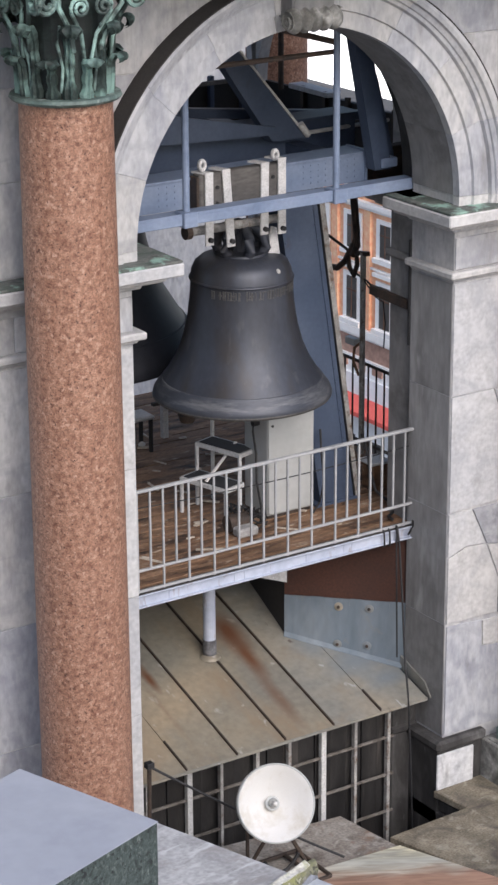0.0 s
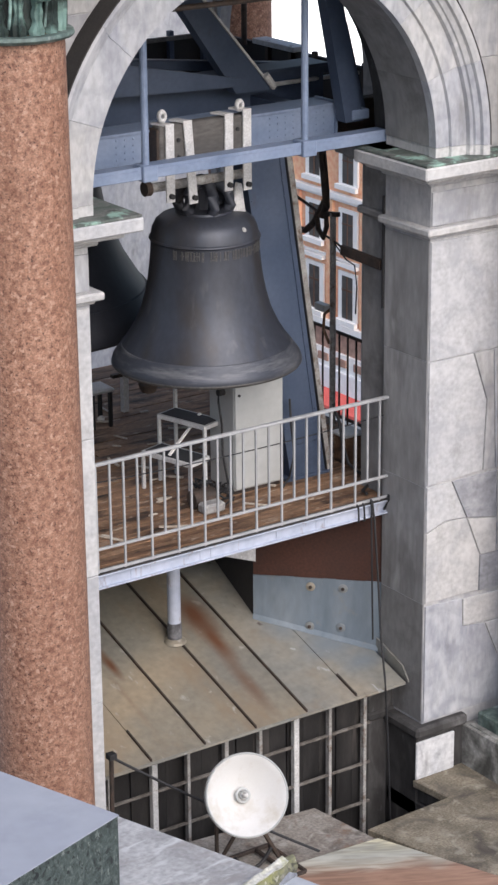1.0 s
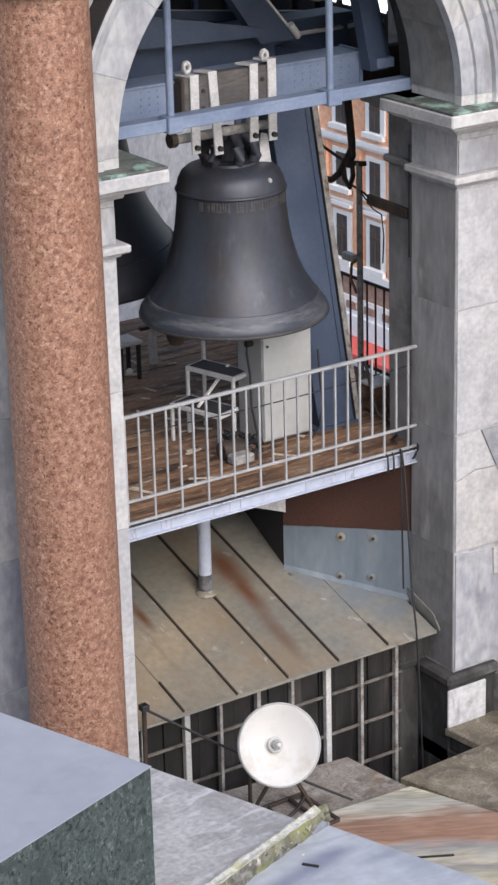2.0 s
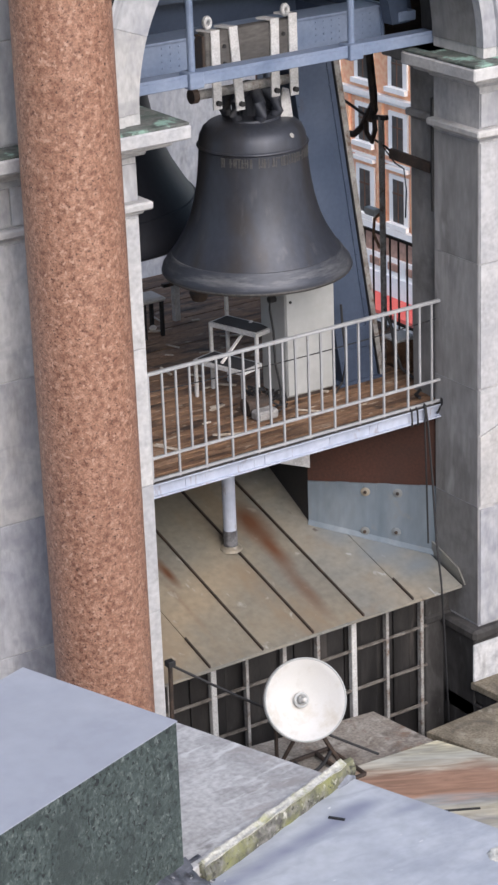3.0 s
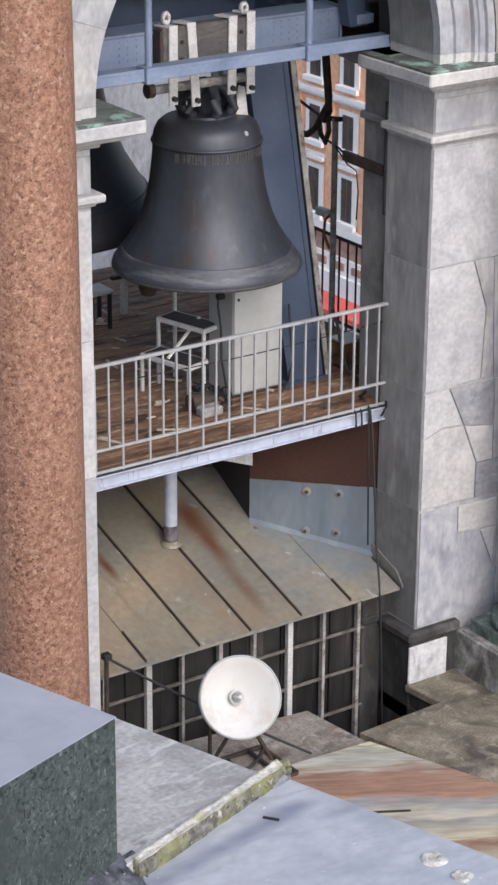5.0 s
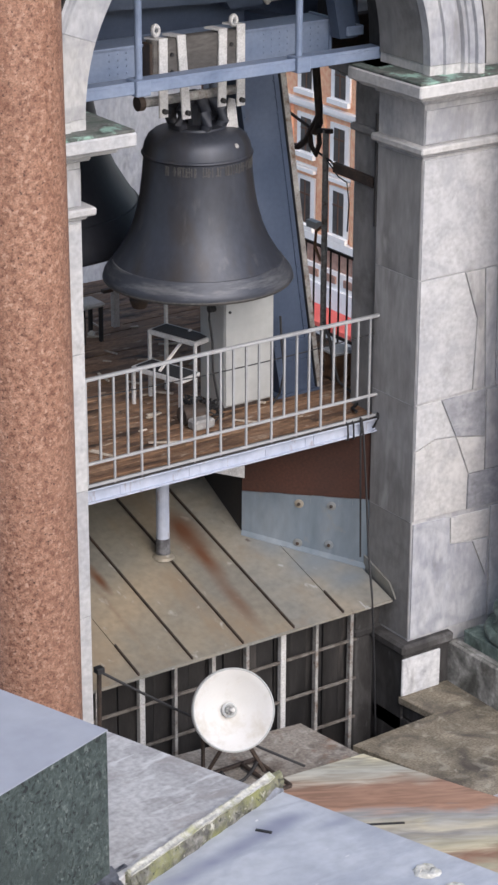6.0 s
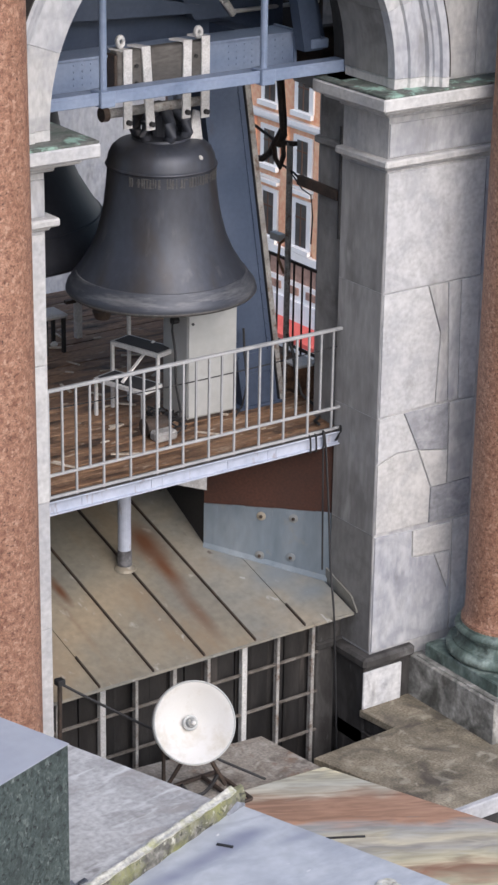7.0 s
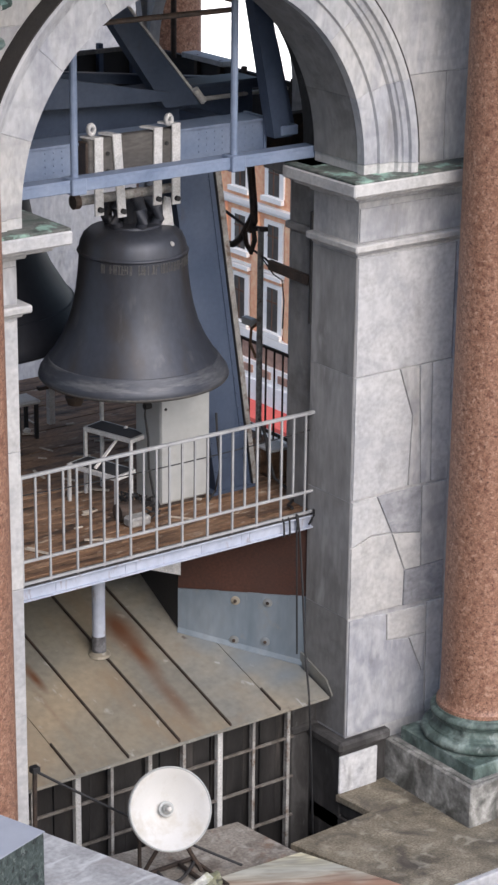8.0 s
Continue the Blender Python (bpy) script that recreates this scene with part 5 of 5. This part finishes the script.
part("rim_band", lathe(bmesh.new(), [(0.362, 0.03), (0.372, 0.042), (0.382, 0.032), (0.382, -0.02), (0.37, -0.025)], 64, LM), CABINET, flood, smooth=True)
part("lamp_socket", lathe(bmesh.new(), [(0.0, -0.10), (0.026, -0.10), (0.030, -0.06), (0.034, -0.06), (0.036, -0.12), (0.038, -0.19)], 20, LM), CABINET, flood, "grey lamp socket", True)
part("socket_ring", lathe(bmesh.new(), [(0.058 + 0.014 * math.cos(a), -0.13 + 0.014 * math.sin(a)) for a in np.linspace(0, 2 * math.pi, 9)], 24, LM), CABINET, flood, smooth=True)
part("bulb", lathe(bmesh.new(), [(0.0, 0.02), (0.016, 0.012), (0.022, -0.01), (0.020, -0.05), (0.026, -0.09)], 16, LM), ENAMEL, flood, smooth=True)
part("housing", lathe(bmesh.new(), [(0.0, -0.42), (0.10, -0.42), (0.13, -0.38), (0.16, -0.15)], 24, LM), CABINET, flood, smooth=True)
stand = part("stand", bar(bmesh.new(), (0.62, -0.42, -2.60), (0.62, -0.42, -2.10), 0.03, 0.03, (0, 1, 0)), DARK_STEEL, flood, "rusty steel stand")
for p, q in (((0.55, -0.35, -2.66), (1.25, -0.35, -2.66)), ((0.55, -0.95, -2.66), (1.25, -0.95, -2.66)), ((0.55, -0.35, -2.66), (0.55, -0.95, -2.66)), ((1.25, -0.35, -2.66), (1.25, -0.95, -2.66)),
             ((1.10, -0.35, -2.66), (1.10, -0.95, -2.66)), ((0.62, -0.42, -2.64), (0.85, -0.62, -2.05)), ((1.18, -0.62, -2.64), (0.85, -0.66, -2.05))):
    part("frame_bar", bar(bmesh.new(), p, q, 0.035, 0.035), DARK_STEEL, stand)
part("flex", sweep(bmesh.new(), sag((0.62, -0.72, -2.42), (0.98, -0.78, -2.40), 0.16), 0.018, 8), BLACK, stand)

# ---- things on the deck ----
cab = thing("electrical_cabinet", (2.5, 1.75, DK), "tall light grey steel electrical cabinet with a shut door", "cabinet")
part("body", boxed(2.20, 2.78, 1.57, 2.00, DK + 0.05, 1.30, 0.008), CABINET, cab)
door = part("door", boxed(2.205, 2.775, 1.548, 1.568, DK + 0.07, 1.28, 0.006), CABINET, cab)
part("lock", rod(bmesh.new(), (2.25, 1.55, 1.10), (2.25, 1.535, 1.10), 0.014, 10), BLACK, door)
part("plinth", boxed(2.22, 2.76, 1.59, 1.98, DK, DK + 0.05), DARK_STEEL, cab)
part("cable_gland", rod(bmesh.new(), (2.20, 1.74, 1.10), (2.13, 1.74, 1.10), 0.035, 10), BLACK, cab)
part("supply_cable", sweep(bmesh.new(), [(2.14, 1.74, 1.10), (2.11, 1.70, 1.02), (2.12, 1.66, 0.8), (2.10, 1.62, 0.5), (2.13, 1.58, 0.22), (2.08, 1.52, 0.08)], 0.012, 8), BLACK, cab, "black supply cable")

steps = thing("step_platform", (1.9, 2.1, DK), "white steel step stand with two dark treads", "step stand")


SM = Matrix.Translation((1.93, 2.08, 0)) @ Matrix.Rotation(radians(16), 4, "Z") @ Matrix.Translation((-1.84, -2.08, 0))


def step(x0, x1, y0, y1, z):
    tr = part("tread", boxed(x0 + 0.015, x1 - 0.015, y0 + 0.015, y1 - 0.015, z - 0.004, z + 0.008, 0.002, SM), STEP_TOP, steps, "dark rubber tread")
    for p, q in (((x0, y0), (x1, y0)), ((x1, y0), (x1, y1)), ((x1, y1), (x0, y1)), ((x0, y1), (x0, y0))):
        part("frame_bar", bar(bmesh.new(), SM @ Vector((*p, z - 0.02)), SM @ Vector((*q, z - 0.02)), 0.032, 0.045), WHITE_PAINT, steps)
    return tr


step(1.85, 2.10, 1.80, 2.40, 0.76)
step(1.58, 1.86, 1.76, 2.38, 0.45)
for x, y, z in ((1.85, 1.80, 0.76), (2.10, 1.80, 1.34), (1.85, 2.40, 0.76), (2.10, 2.40, 1.34), (1.58, 1.76, 0.45), (1.58, 2.38, 0.45)):
    part("leg", bar(bmesh.new(), SM @ Vector((x, y, DK)), SM @ Vector((x, y, z)), 0.034, 0.034, (0, 1, 0)), WHITE_PAINT, steps)
part("brace", bar(bmesh.new(), SM @ Vector((1.60, 2.05, 0.47)), SM @ Vector((2.08, 2.05, 0.78)), 0.03, 0.02), TRIM, steps, "pale wooden batten")
part("cross_rail", bar(bmesh.new(), SM @ Vector((2.10, 1.80, 1.30)), SM @ Vector((2.10, 2.40, 1.30)), 0.03, 0.03), WHITE_PAINT, steps)

rnd = random.Random(11)


def scrap(x, y, ln, a, wd=0.03, th=0.015, material=None, nm="wood_scrap", label="pale splintered wood offcut on the deck"):
    m = Matrix.Translation((x, y, DK + th / 2 + 0.012)) @ Matrix.Rotation(a, 4, "Z")
    return whole(nm, boxed(-ln / 2, ln / 2, -wd / 2, wd / 2, -th / 2, th / 2, 0.003, m), material or SCRAP, label, "offcut", group="scraps on the deck")


for i in range(44):
    scrap(rnd.uniform(0.5, 3.2), 4.6 - 3.4 * rnd.random() ** 1.4, rnd.uniform(0.05, 0.28), rnd.uniform(0, 3.1), rnd.uniform(0.015, 0.045))
for x, y in ((1.5, 3.2), (2.3, 4.3), (0.95, 2.3)):
    whole("crumpled_paper", lathe(bmesh.new(), [(0.0, 0.0), (0.035, 0.012), (0.045, 0.035), (0.02, 0.06), (0.0, 0.062)], 7, Matrix.Translation((x, y, DK + 0.01))), ENAMEL, "crumpled white paper on the deck", "paper", group="scraps on the deck")

drive = thing("bell_motor", (2.0, 1.35, DK), "small grey motor unit with tangled cables", "motor")
part("case", boxed(1.66, 1.90, 1.27, 1.42, DK + 0.01, DK + 0.11, 0.02), LEAD, drive)
part("drum", rod(bmesh.new(), (1.65, 1.5, DK + 0.11), (1.89, 1.5, DK + 0.11), 0.09, 16), DARK_STEEL, drive)
for i in range(6):
    part("cable", sweep(bmesh.new(), [(2.0 + 0.10 * math.sin(1.3 * i + 0.9 * k), 1.55 + 0.06 * k + 0.05 * math.cos(i + k), DK + 0.05 + 0.1 * abs(math.sin(0.8 * k + i))) for k in range(7)], 0.011, 6), BLACK, drive)

crate = thing("wooden_crate", CRATE, "small brown wooden crate with a pale lid beside the frame leg", "crate")
cx, cy, cz = CRATE
part("box", boxed(cx - 0.10, cx + 0.10, cy - 0.10, cy + 0.10, cz, cz + 0.30, 0.006), DECK, crate)
part("lid", boxed(cx - 0.13, cx + 0.13, cy - 0.13, cy + 0.13, cz + 0.30, cz + 0.33, 0.006), WHITE_PAINT, crate, "pale lid")
whole("hose", sweep(bmesh.new(), [(3.42, 1.58, 0.78), (3.44, 1.50, 0.60), (3.42, 1.42, 0.40), (3.44, 1.34, 0.20), (3.52, 1.22, 0.10), (3.50, 1.05, 0.075), (3.30, 0.92, 0.075), (3.26, 0.80, 0.085)], 0.016, 8), BLACK, "black rubber hose looped down onto the deck", "hose", smooth=True)
whole("hose", sweep(bmesh.new(), [(2.86, 1.55, 0.95), (2.84, 1.50, 0.7), (2.85, 1.46, 0.4), (2.82, 1.50, 0.15), (2.70, 1.45, 0.075)], 0.012, 8), BLACK, "black cable hanging beside the cabinet", "hose", smooth=True)
whole("cable_coil", sweep(bmesh.new(), [(1.98 + 0.11 * math.cos(0.7 * i) * (1 - 0.01 * i), 1.42 + 0.09 * math.sin(0.7 * i), DK + 0.03 + 0.006 * i + 0.03 * math.sin(1.9 * i)) for i in range(34)], 0.010, 6), BLACK, "tangled coil of black cable on the deck", "cable coil", smooth=True)
post = thing("white_post", POST, "short white steel post standing on the deck", "post")
px, py, pz = POST
part("shaft", boxed(px - 0.035, px + 0.035, py - 0.035, py + 0.035, pz, pz + 0.6, 0.005), WHITE_PAINT, post)
part("cross_piece", boxed(px - 0.16, px + 0.10, py - 0.03, py + 0.03, pz + 0.42, pz + 0.46, 0.004), DARK_STEEL, post)
stool = thing("stool", STOOL, "black stool with a white seat", "stool")
sx, sy, sz = STOOL
part("seat", boxed(sx - 0.15, sx + 0.15, sy - 0.15, sy + 0.15, sz + 0.40, sz + 0.45, 0.02), WHITE_PAINT, stool, "white seat")
for ax in (-0.11, 0.11):
    for ay in (-0.11, 0.11):
        part("leg", boxed(sx + ax - 0.018, sx + ax + 0.018, sy + ay - 0.018, sy + ay + 0.018, sz, sz + 0.40), BLACK, stool)

# ---- street-side railing, pole and pipes ----
er = thing("street_side_railing", (4.36, 3.3, DK), "thin dark steel railing along the far deck edge", "railing")
part("top_rail", boxed(4.35, 4.38, 1.3, 5.9, 1.06, 1.09, 0.004), DARK_STEEL, er)
part("bottom_rail", boxed(4.35, 4.38, 1.3, 5.9, 0.12, 0.15, 0.004), DARK_STEEL, er)
for i in range(30):
    y = 1.4 + 0.15 * i
    part("baluster", boxed(4.357, 4.373, y - 0.008, y + 0.008, DK, 1.06), DARK_STEEL, er)
pole = thing("conduit_pole", (4.26, 2.83, DK), "slim grey pole with a rusty curled bracket", "pole")
part("pole", rod(bmesh.new(), (4.26, 2.73, DK), (4.26, 2.73, 2.40), 0.033, 12), BAR, pole, "slim grey-green pole")
part("pole_head", bar(bmesh.new(), (4.26, 2.63, 2.405), (4.26, 3.02, 2.345), 0.05, 0.05), DARK_STEEL, pole)
part("drop_pipe", sweep(bmesh.new(), [(4.26, 2.95, 3.36), (4.26, 2.92, 3.0), (4.26, 2.86, 2.6), (4.26, 2.85, 2.45), (4.26, 2.93, 2.33)], 0.042, 10), DARK_STEEL, pole, "rusty drop pipe")
part("bracket", sweep(bmesh.new(), [(4.26, 3.38, 2.10), (4.26, 3.22, 2.12), (4.26, 3.08, 2.22), (4.26, 2.98, 2.36), (4.26, 2.88, 2.50)], 0.036, 8), DARK_STEEL, pole)
part("bracket", sweep(bmesh.new(), [(4.26, 3.02, 2.34), (4.26, 2.99, 2.18), (4.26, 2.90, 2.10), (4.26, 2.84, 2.24), (4.26, 2.86, 2.40)], 0.028, 8), DARK_STEEL, pole)
part("cross_arm", bar(bmesh.new(), (4.26, 3.40, 2.46), (4.26, 2.98, 2.36), 0.026, 0.026), DARK_STEEL, pole)
part("cable", sweep(bmesh.new(), [(4.26, 2.90, 2.14), (4.26, 2.65, 2.09), (4.26, 2.50, 2.03), (4.26, 2.34, 2.02)], 0.012, 6), BLACK, pole)
part("cable", sweep(bmesh.new(), [(4.26, 2.73, 2.10), (4.26, 2.50, 1.95), (4.26, 2.35, 1.92), (4.26, 2.31, 1.70), (4.26, 2.33, 1.40)], 0.008, 6), BLACK, pole)
part("cable", sweep(bmesh.new(), [(4.26, 2.75, 1.36), (4.24, 2.85, 1.28), (4.24, 2.87, 1.11), (4.26, 2.79, 0.96)], 0.016, 8), RUST_SPOT, pole)
part("junction_box", boxed(4.22, 4.30, 2.83, 3.01, 1.30, 1.38, 0.006), CABINET, pole)
br = thing("wall_bracket_bar", (3.45, 1.05, 2.38), "dark steel bar fixed to the inner pier", "bracket")
part("bar", bar(bmesh.new(), (3.40, 1.42, 2.42), (3.40, 0.78, 2.40), 0.05, 0.10), DARK_STEEL, br)
part("conduit", rod(bmesh.new(), (3.36, 0.70, 2.0), (3.36, 0.70, 3.1), 0.02, 8), BLACK, br)


def cable(path, r, label):
    return whole("cable", sweep(bmesh.new(), path, r, 8), BLACK, label, "cable", smooth=True)


anchor = thing("cable_anchor", (-0.19, 0.1, -2.72), "short dark steel post holding the cable end", "post")
part("post", rod(bmesh.new(), (-0.19, 0.1, -2.72), (-0.17, 0.1, -1.48), 0.022, 10), DARK_STEEL, anchor)
part("clamp", boxed(-0.21, -0.13, 0.06, 0.14, -1.52, -1.46, 0.006), BLACK, anchor)
cable(sag((-0.17, 0.08, -1.50), (1.55, -0.75, -2.64), 0.03), 0.013, "taut black cable running down to the terrace")
cable([(3.14, 0.575, 0.12), (3.145, 0.562, 0.0), (3.135, 0.56, -0.06), (3.15, 0.56, -0.7), (3.167, 0.56, -1.38)], 0.010, "black cable hanging from the gallery edge")
cable([(3.16, 0.585, 0.10), (3.17, 0.555, -0.1), (3.15, 0.46, -0.7), (3.10, 0.34, -1.26), (3.02, 0.165, -1.62), (3.02, 0.15, -1.76), (3.06, 0.145, -2.5), (3.09, 0.14, -3.2), (3.10, 0.14, -3.9)], 0.011, "black cable hanging down past the eave")
for x in (2.98, 3.05):
    cable([(x, 0.60, 0.10), (x, 0.568, 0.075), (x + 0.005, 0.566, -0.02), (x + 0.01, 0.572, -0.085), (x + 0.01, 0.60, -0.088)], 0.010, "black cable tie round the gallery edge")
cable(sag((XL + 0.02, 0.65, 0.96), (3.34, 0.65, 0.93), 0.05), 0.006, "thin dark wire strung behind the railing")
cable([(3.36, 0.58, 0.12), (3.30, 0.50, 0.10), (3.27, 0.52, 0.02), (3.32, 0.60, -0.03), (3.36, 0.60, 0.02)], 0.012, "loop of black cable tied at the rail end")

# ---- orange house across the square ----
HX = 78.0
house = thing("town_house", (HX + 7, 104, STREET), "orange rendered town house with cream window surrounds", "house")
part("wall", boxed(HX, HX + 6, 84, 128, STREET, -21.5), ORANGE, house)
part("roof", prism(bmesh.new(), [(HX - 0.6, -21.5), (HX + 6.6, -21.5), (HX + 3, -21.1)], "y", 83.5, 128.5), ASPHALT, house)
for z, h, d in ((-35.58, 0.26, 0.42), (-35.98, 0.08, 0.2), (-26.68, 0.16, 0.40), (-26.98, 0.08, 0.22), (-30.95, 0.07, 0.16)):
    part("cornice", boxed(HX - d, HX, 84, 128, z - h, z + h), TRIM, house)
for row, (zs, hh) in enumerate(((-34.87, 2.90), (-29.98, 2.24), (-25.75, 2.2))):
    for col in range(11):
        y = 100.58 + 3.70 * (col - 4)
        w = part("window", boxed(HX - 0.13, HX, y - 1.02, y + 1.02, zs - 0.1, zs + hh + 0.28), TRIM, house, "cream window surround")
        part("pane", boxed(HX - 0.16, HX - 0.135, y - 0.57, y + 0.57, zs, zs + hh), PANE, w)
        part("glazing_bar", boxed(HX - 0.19, HX - 0.162, y - 0.05, y + 0.05, zs, zs + hh), BRICKISH, w)
        part("glazing_bar", boxed(HX - 0.19, HX - 0.162, y - 0.57, y + 0.57, zs + hh * 0.66, zs + hh * 0.70), BRICKISH, w)
        part("sill", boxed(HX - 0.40, HX - 0.13, y - 1.12, y + 1.12, zs - 0.42, zs - 0.1), TRIM, w)
        if row == 0:
            part("hood", boxed(HX - 0.36, HX, y - 1.15, y + 1.15, zs + hh + 0.62, zs + hh + 0.88), TRIM, w)
for col in range(11):
    y = 102.55 + 3.70 * (col - 4)
    part("pilaster", boxed(HX - 0.2, HX, y - 0.34, y + 0.34, -35.3, -27.1), ORANGE, house)
part("ground_floor", boxed(HX - 0.1, HX, 84, 128, -37.4, -36.1), FASCIA, house, "brown painted fascia")
part("shop_band", boxed(HX - 0.3, HX, 84, 128, -38.6, -37.4), TRIM, house)
part("shop_front", boxed(HX - 0.5, HX, 84, 128, STREET, -38.6), SHOP_WHITE, house, "white shop front")
part("awning", prism(bmesh.new(), [(HX - 0.5, -40.0), (HX - 1.5, -40.75), (HX - 1.5, -41.05), (HX - 0.5, -41.05)], "y", 86, 126), SHOP, house, "red shop awning")
for i in range(14):
    part("shop_window", boxed(HX - 0.56, HX - 0.5, 85.2 + 3 * i, 87.4 + 3 * i, -44.5, -42.9), PANE, house)
for i in range(22):
    part("corbel", boxed(HX - 0.42, HX - 0.3, 84.4 + 2 * i, 85.5 + 2 * i, -38.2, -37.7), FASCIA, house)
# Board given its own glow to stand for the blown-out distance.
distance_glow = bpy.data.materials.new("glowing_distance")
n, l, b = nodes_of(distance_glow)
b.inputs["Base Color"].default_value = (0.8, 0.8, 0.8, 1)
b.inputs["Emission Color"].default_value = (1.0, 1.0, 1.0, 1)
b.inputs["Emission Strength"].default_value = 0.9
whole("backdrop", boxed(70, 260, 138, 140, STREET, -2), distance_glow, "glowing board for the bright hazy distance beyond the houses", "backdrop", "structure")

# ---- pieces of the setting ----
MZ = [-2.13, -0.86, 0.36, 1.63, 2.80]


def slab_piece(pts, y, th, material=MARBLE):
    return part("panel", prism(bmesh.new(), pts, "y", y - th, y + 0.01, 0.004), material, wall_front)


def inset(x0, x1, z0, z1, g=0.006):
    return [(x0 + g, z0 + g), (x1 - g, z0 + g), (x1 - g, z1 - g), (x0 + g, z1 - g)]


# right pier: whole slabs, with one cracked bay pieced together
PX = [XR, 4.56, 5.3, 6.6]
for i, (z0, z1) in enumerate(zip(MZ, MZ[1:])):
    for j, (x0, x1) in enumerate(zip(PX, PX[1:])):
        if j == 0 and i in (0, 1, 2):
            continue
        slab_piece(inset(x0, x1, z0, z1), 0.0, 0.012 + 0.003 * ((i + j) % 2), MARBLE_WHITE if (i == 3 and j == 0) else MARBLE)
PE = 4.56
for material, pts in (
        (MARBLE_WHITE, [(XR, 1.63), (3.57, 1.63), (3.90, 1.63), (4.08, 1.12), (4.05, 0.40), (XR, 0.38)]), (MARBLE, [(3.91, 1.63), (4.15, 1.63), (4.21, 0.39), (4.06, 0.40), (4.09, 1.12)]),
        (MARBLE, [(4.16, 1.63), (4.31, 1.63), (4.34, 0.39), (4.22, 0.39)]), (MARBLE_WHITE, [(4.32, 1.63), (PE, 1.63), (PE, 0.38), (4.35, 0.39)]),
        (MARBLE_WHITE, [(XR, 0.37), (3.66, 0.37), (3.85, -0.04), (3.60, -0.02), (XR, -0.10)]), (MARBLE_WHITE, [(3.857, -0.05), (4.04, -0.48), (4.035, -0.86), (XR, -0.85), (XR, -0.11), (3.60, -0.03)]),
        (MARBLE_GREY, [(3.67, 0.37), (4.23, 0.37), (4.245, -0.12), (3.87, -0.05)]), (MARBLE_WHITE, [(3.875, -0.06), (4.245, -0.13), (4.25, -0.49), (4.05, -0.48)]),
        (MARBLE, [(4.24, 0.37), (PE, 0.37), (PE, -0.48), (4.26, -0.49)]), (MARBLE_GREY, [(4.05, -0.49), (PE, -0.49), (PE, -0.88), (4.045, -0.87)]),
        (MARBLE, [(XR, -0.87), (3.83, -0.90), (3.84, -1.20), (4.13, -1.24), (4.32, -1.66), (4.35, -1.26), (4.37, -2.13), (XR, -2.13)]), (MARBLE_WHITE, [(3.84, -0.91), (4.34, -0.93), (4.34, -1.23), (3.85, -1.19)]),
        (MARBLE_WHITE, [(4.14, -1.24), (4.34, -1.24), (4.32, -1.64)]), (MARBLE_WHITE, [(4.36, -0.90), (PE, -0.90), (PE, -2.13), (4.385, -2.13)])):
    c = (sum(p[0] for p in pts) / len(pts), sum(p[1] for p in pts) / len(pts))
    slab_piece([(p[0] + (c[0] - p[0]) * 0.016, p[1] + (c[1] - p[1]) * 0.011) for p in pts], 0.0, 0.02, material)
# left pier
for i, (z0, z1) in enumerate(zip([-2.72] + MZ, MZ)):
    for j, (x0, x1) in enumerate(((-4.0, -2.6), (-2.6, -1.2), (-1.2, XL))):
        slab_piece(inset(x0, x1, z0, z1), 0.0, 0.012, MARBLE if j < 2 else MARBLE_WHITE)
# frieze between mouldings, spandrels above
for x0, x1 in ((-4.0, -1.5), (-1.5, XL), (XR, 4.9), (4.9, 6.6)):
    slab_piece(inset(x0, x1, 2.94, 3.27), 0.0, 0.02)
RO = RAD + 0.50
for z0, z1, cuts in ((3.61, 4.45, (4.35, 5.1)), (4.45, 5.25, (4.8, 5.6)), (5.25, 6.05, (4.3, 5.0)), (6.05, 6.9, (3.0, 4.6))):
    for side in (1, -1):
        left = []
        for i in range(7):
            z = z0 + 0.004 + (z1 - z0 - 0.008) * i / 6
            dz = z - SPRING
            left.append((CX + side * (math.sqrt(max(RO * RO - dz * dz, 0.0001)) + 0.006), z))
        x1 = CX + side * (cuts[0] - CX)
        x2 = CX + side * (cuts[1] - CX)
        slab_piece(left + [(x1 - side * 0.004, z1 - 0.004), (x1 - side * 0.004, z0 + 0.004)], 0.0, 0.011)
        slab_piece(inset(min(x1, x2), max(x1, x2), z0, z1), 0.0, 0.014)
        x3 = CX + side * 4.6
        slab_piece(inset(min(x2, x3), max(x2, x3), z0, z1), 0.0, 0.011)
# deck planks
rows_y = [0.70 + 0.088 * k for k in range(17)] + [2.196 + 0.19 * k for k in range(20)]
for k, y0 in enumerate(rows_y):
    w = 0.082 if k < 17 else 0.184
    xs = [-1.9, 0.6 + 1.1 * (k * 2 % 3), DECK_EAST]
    for x0, x1 in zip(xs, xs[1:]):
        part("plank", boxed(x0 + 0.003, x1 - 0.003, y0 + 0.003, y0 + w, DK - 0.03, DK + 0.005 * ((k * 7 + int(x0 * 3)) % 3)), DECK, deck)
# Reveal panels: right jamb coloured for shade, its lowest panel also grimy.
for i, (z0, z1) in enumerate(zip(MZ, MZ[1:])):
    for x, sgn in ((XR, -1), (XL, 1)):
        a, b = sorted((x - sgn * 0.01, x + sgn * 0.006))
        part("panel", prism(bmesh.new(), [(0.012, z0 + 0.004), (0.672, z0 + 0.004), (0.672, z1 - 0.004), (0.012, z1 - 0.004)], "x", a, b, 0.002), (MARBLE_DARK if i == 0 else MARBLE_JAMB_SHADE) if x == XR else MARBLE, wall_front)
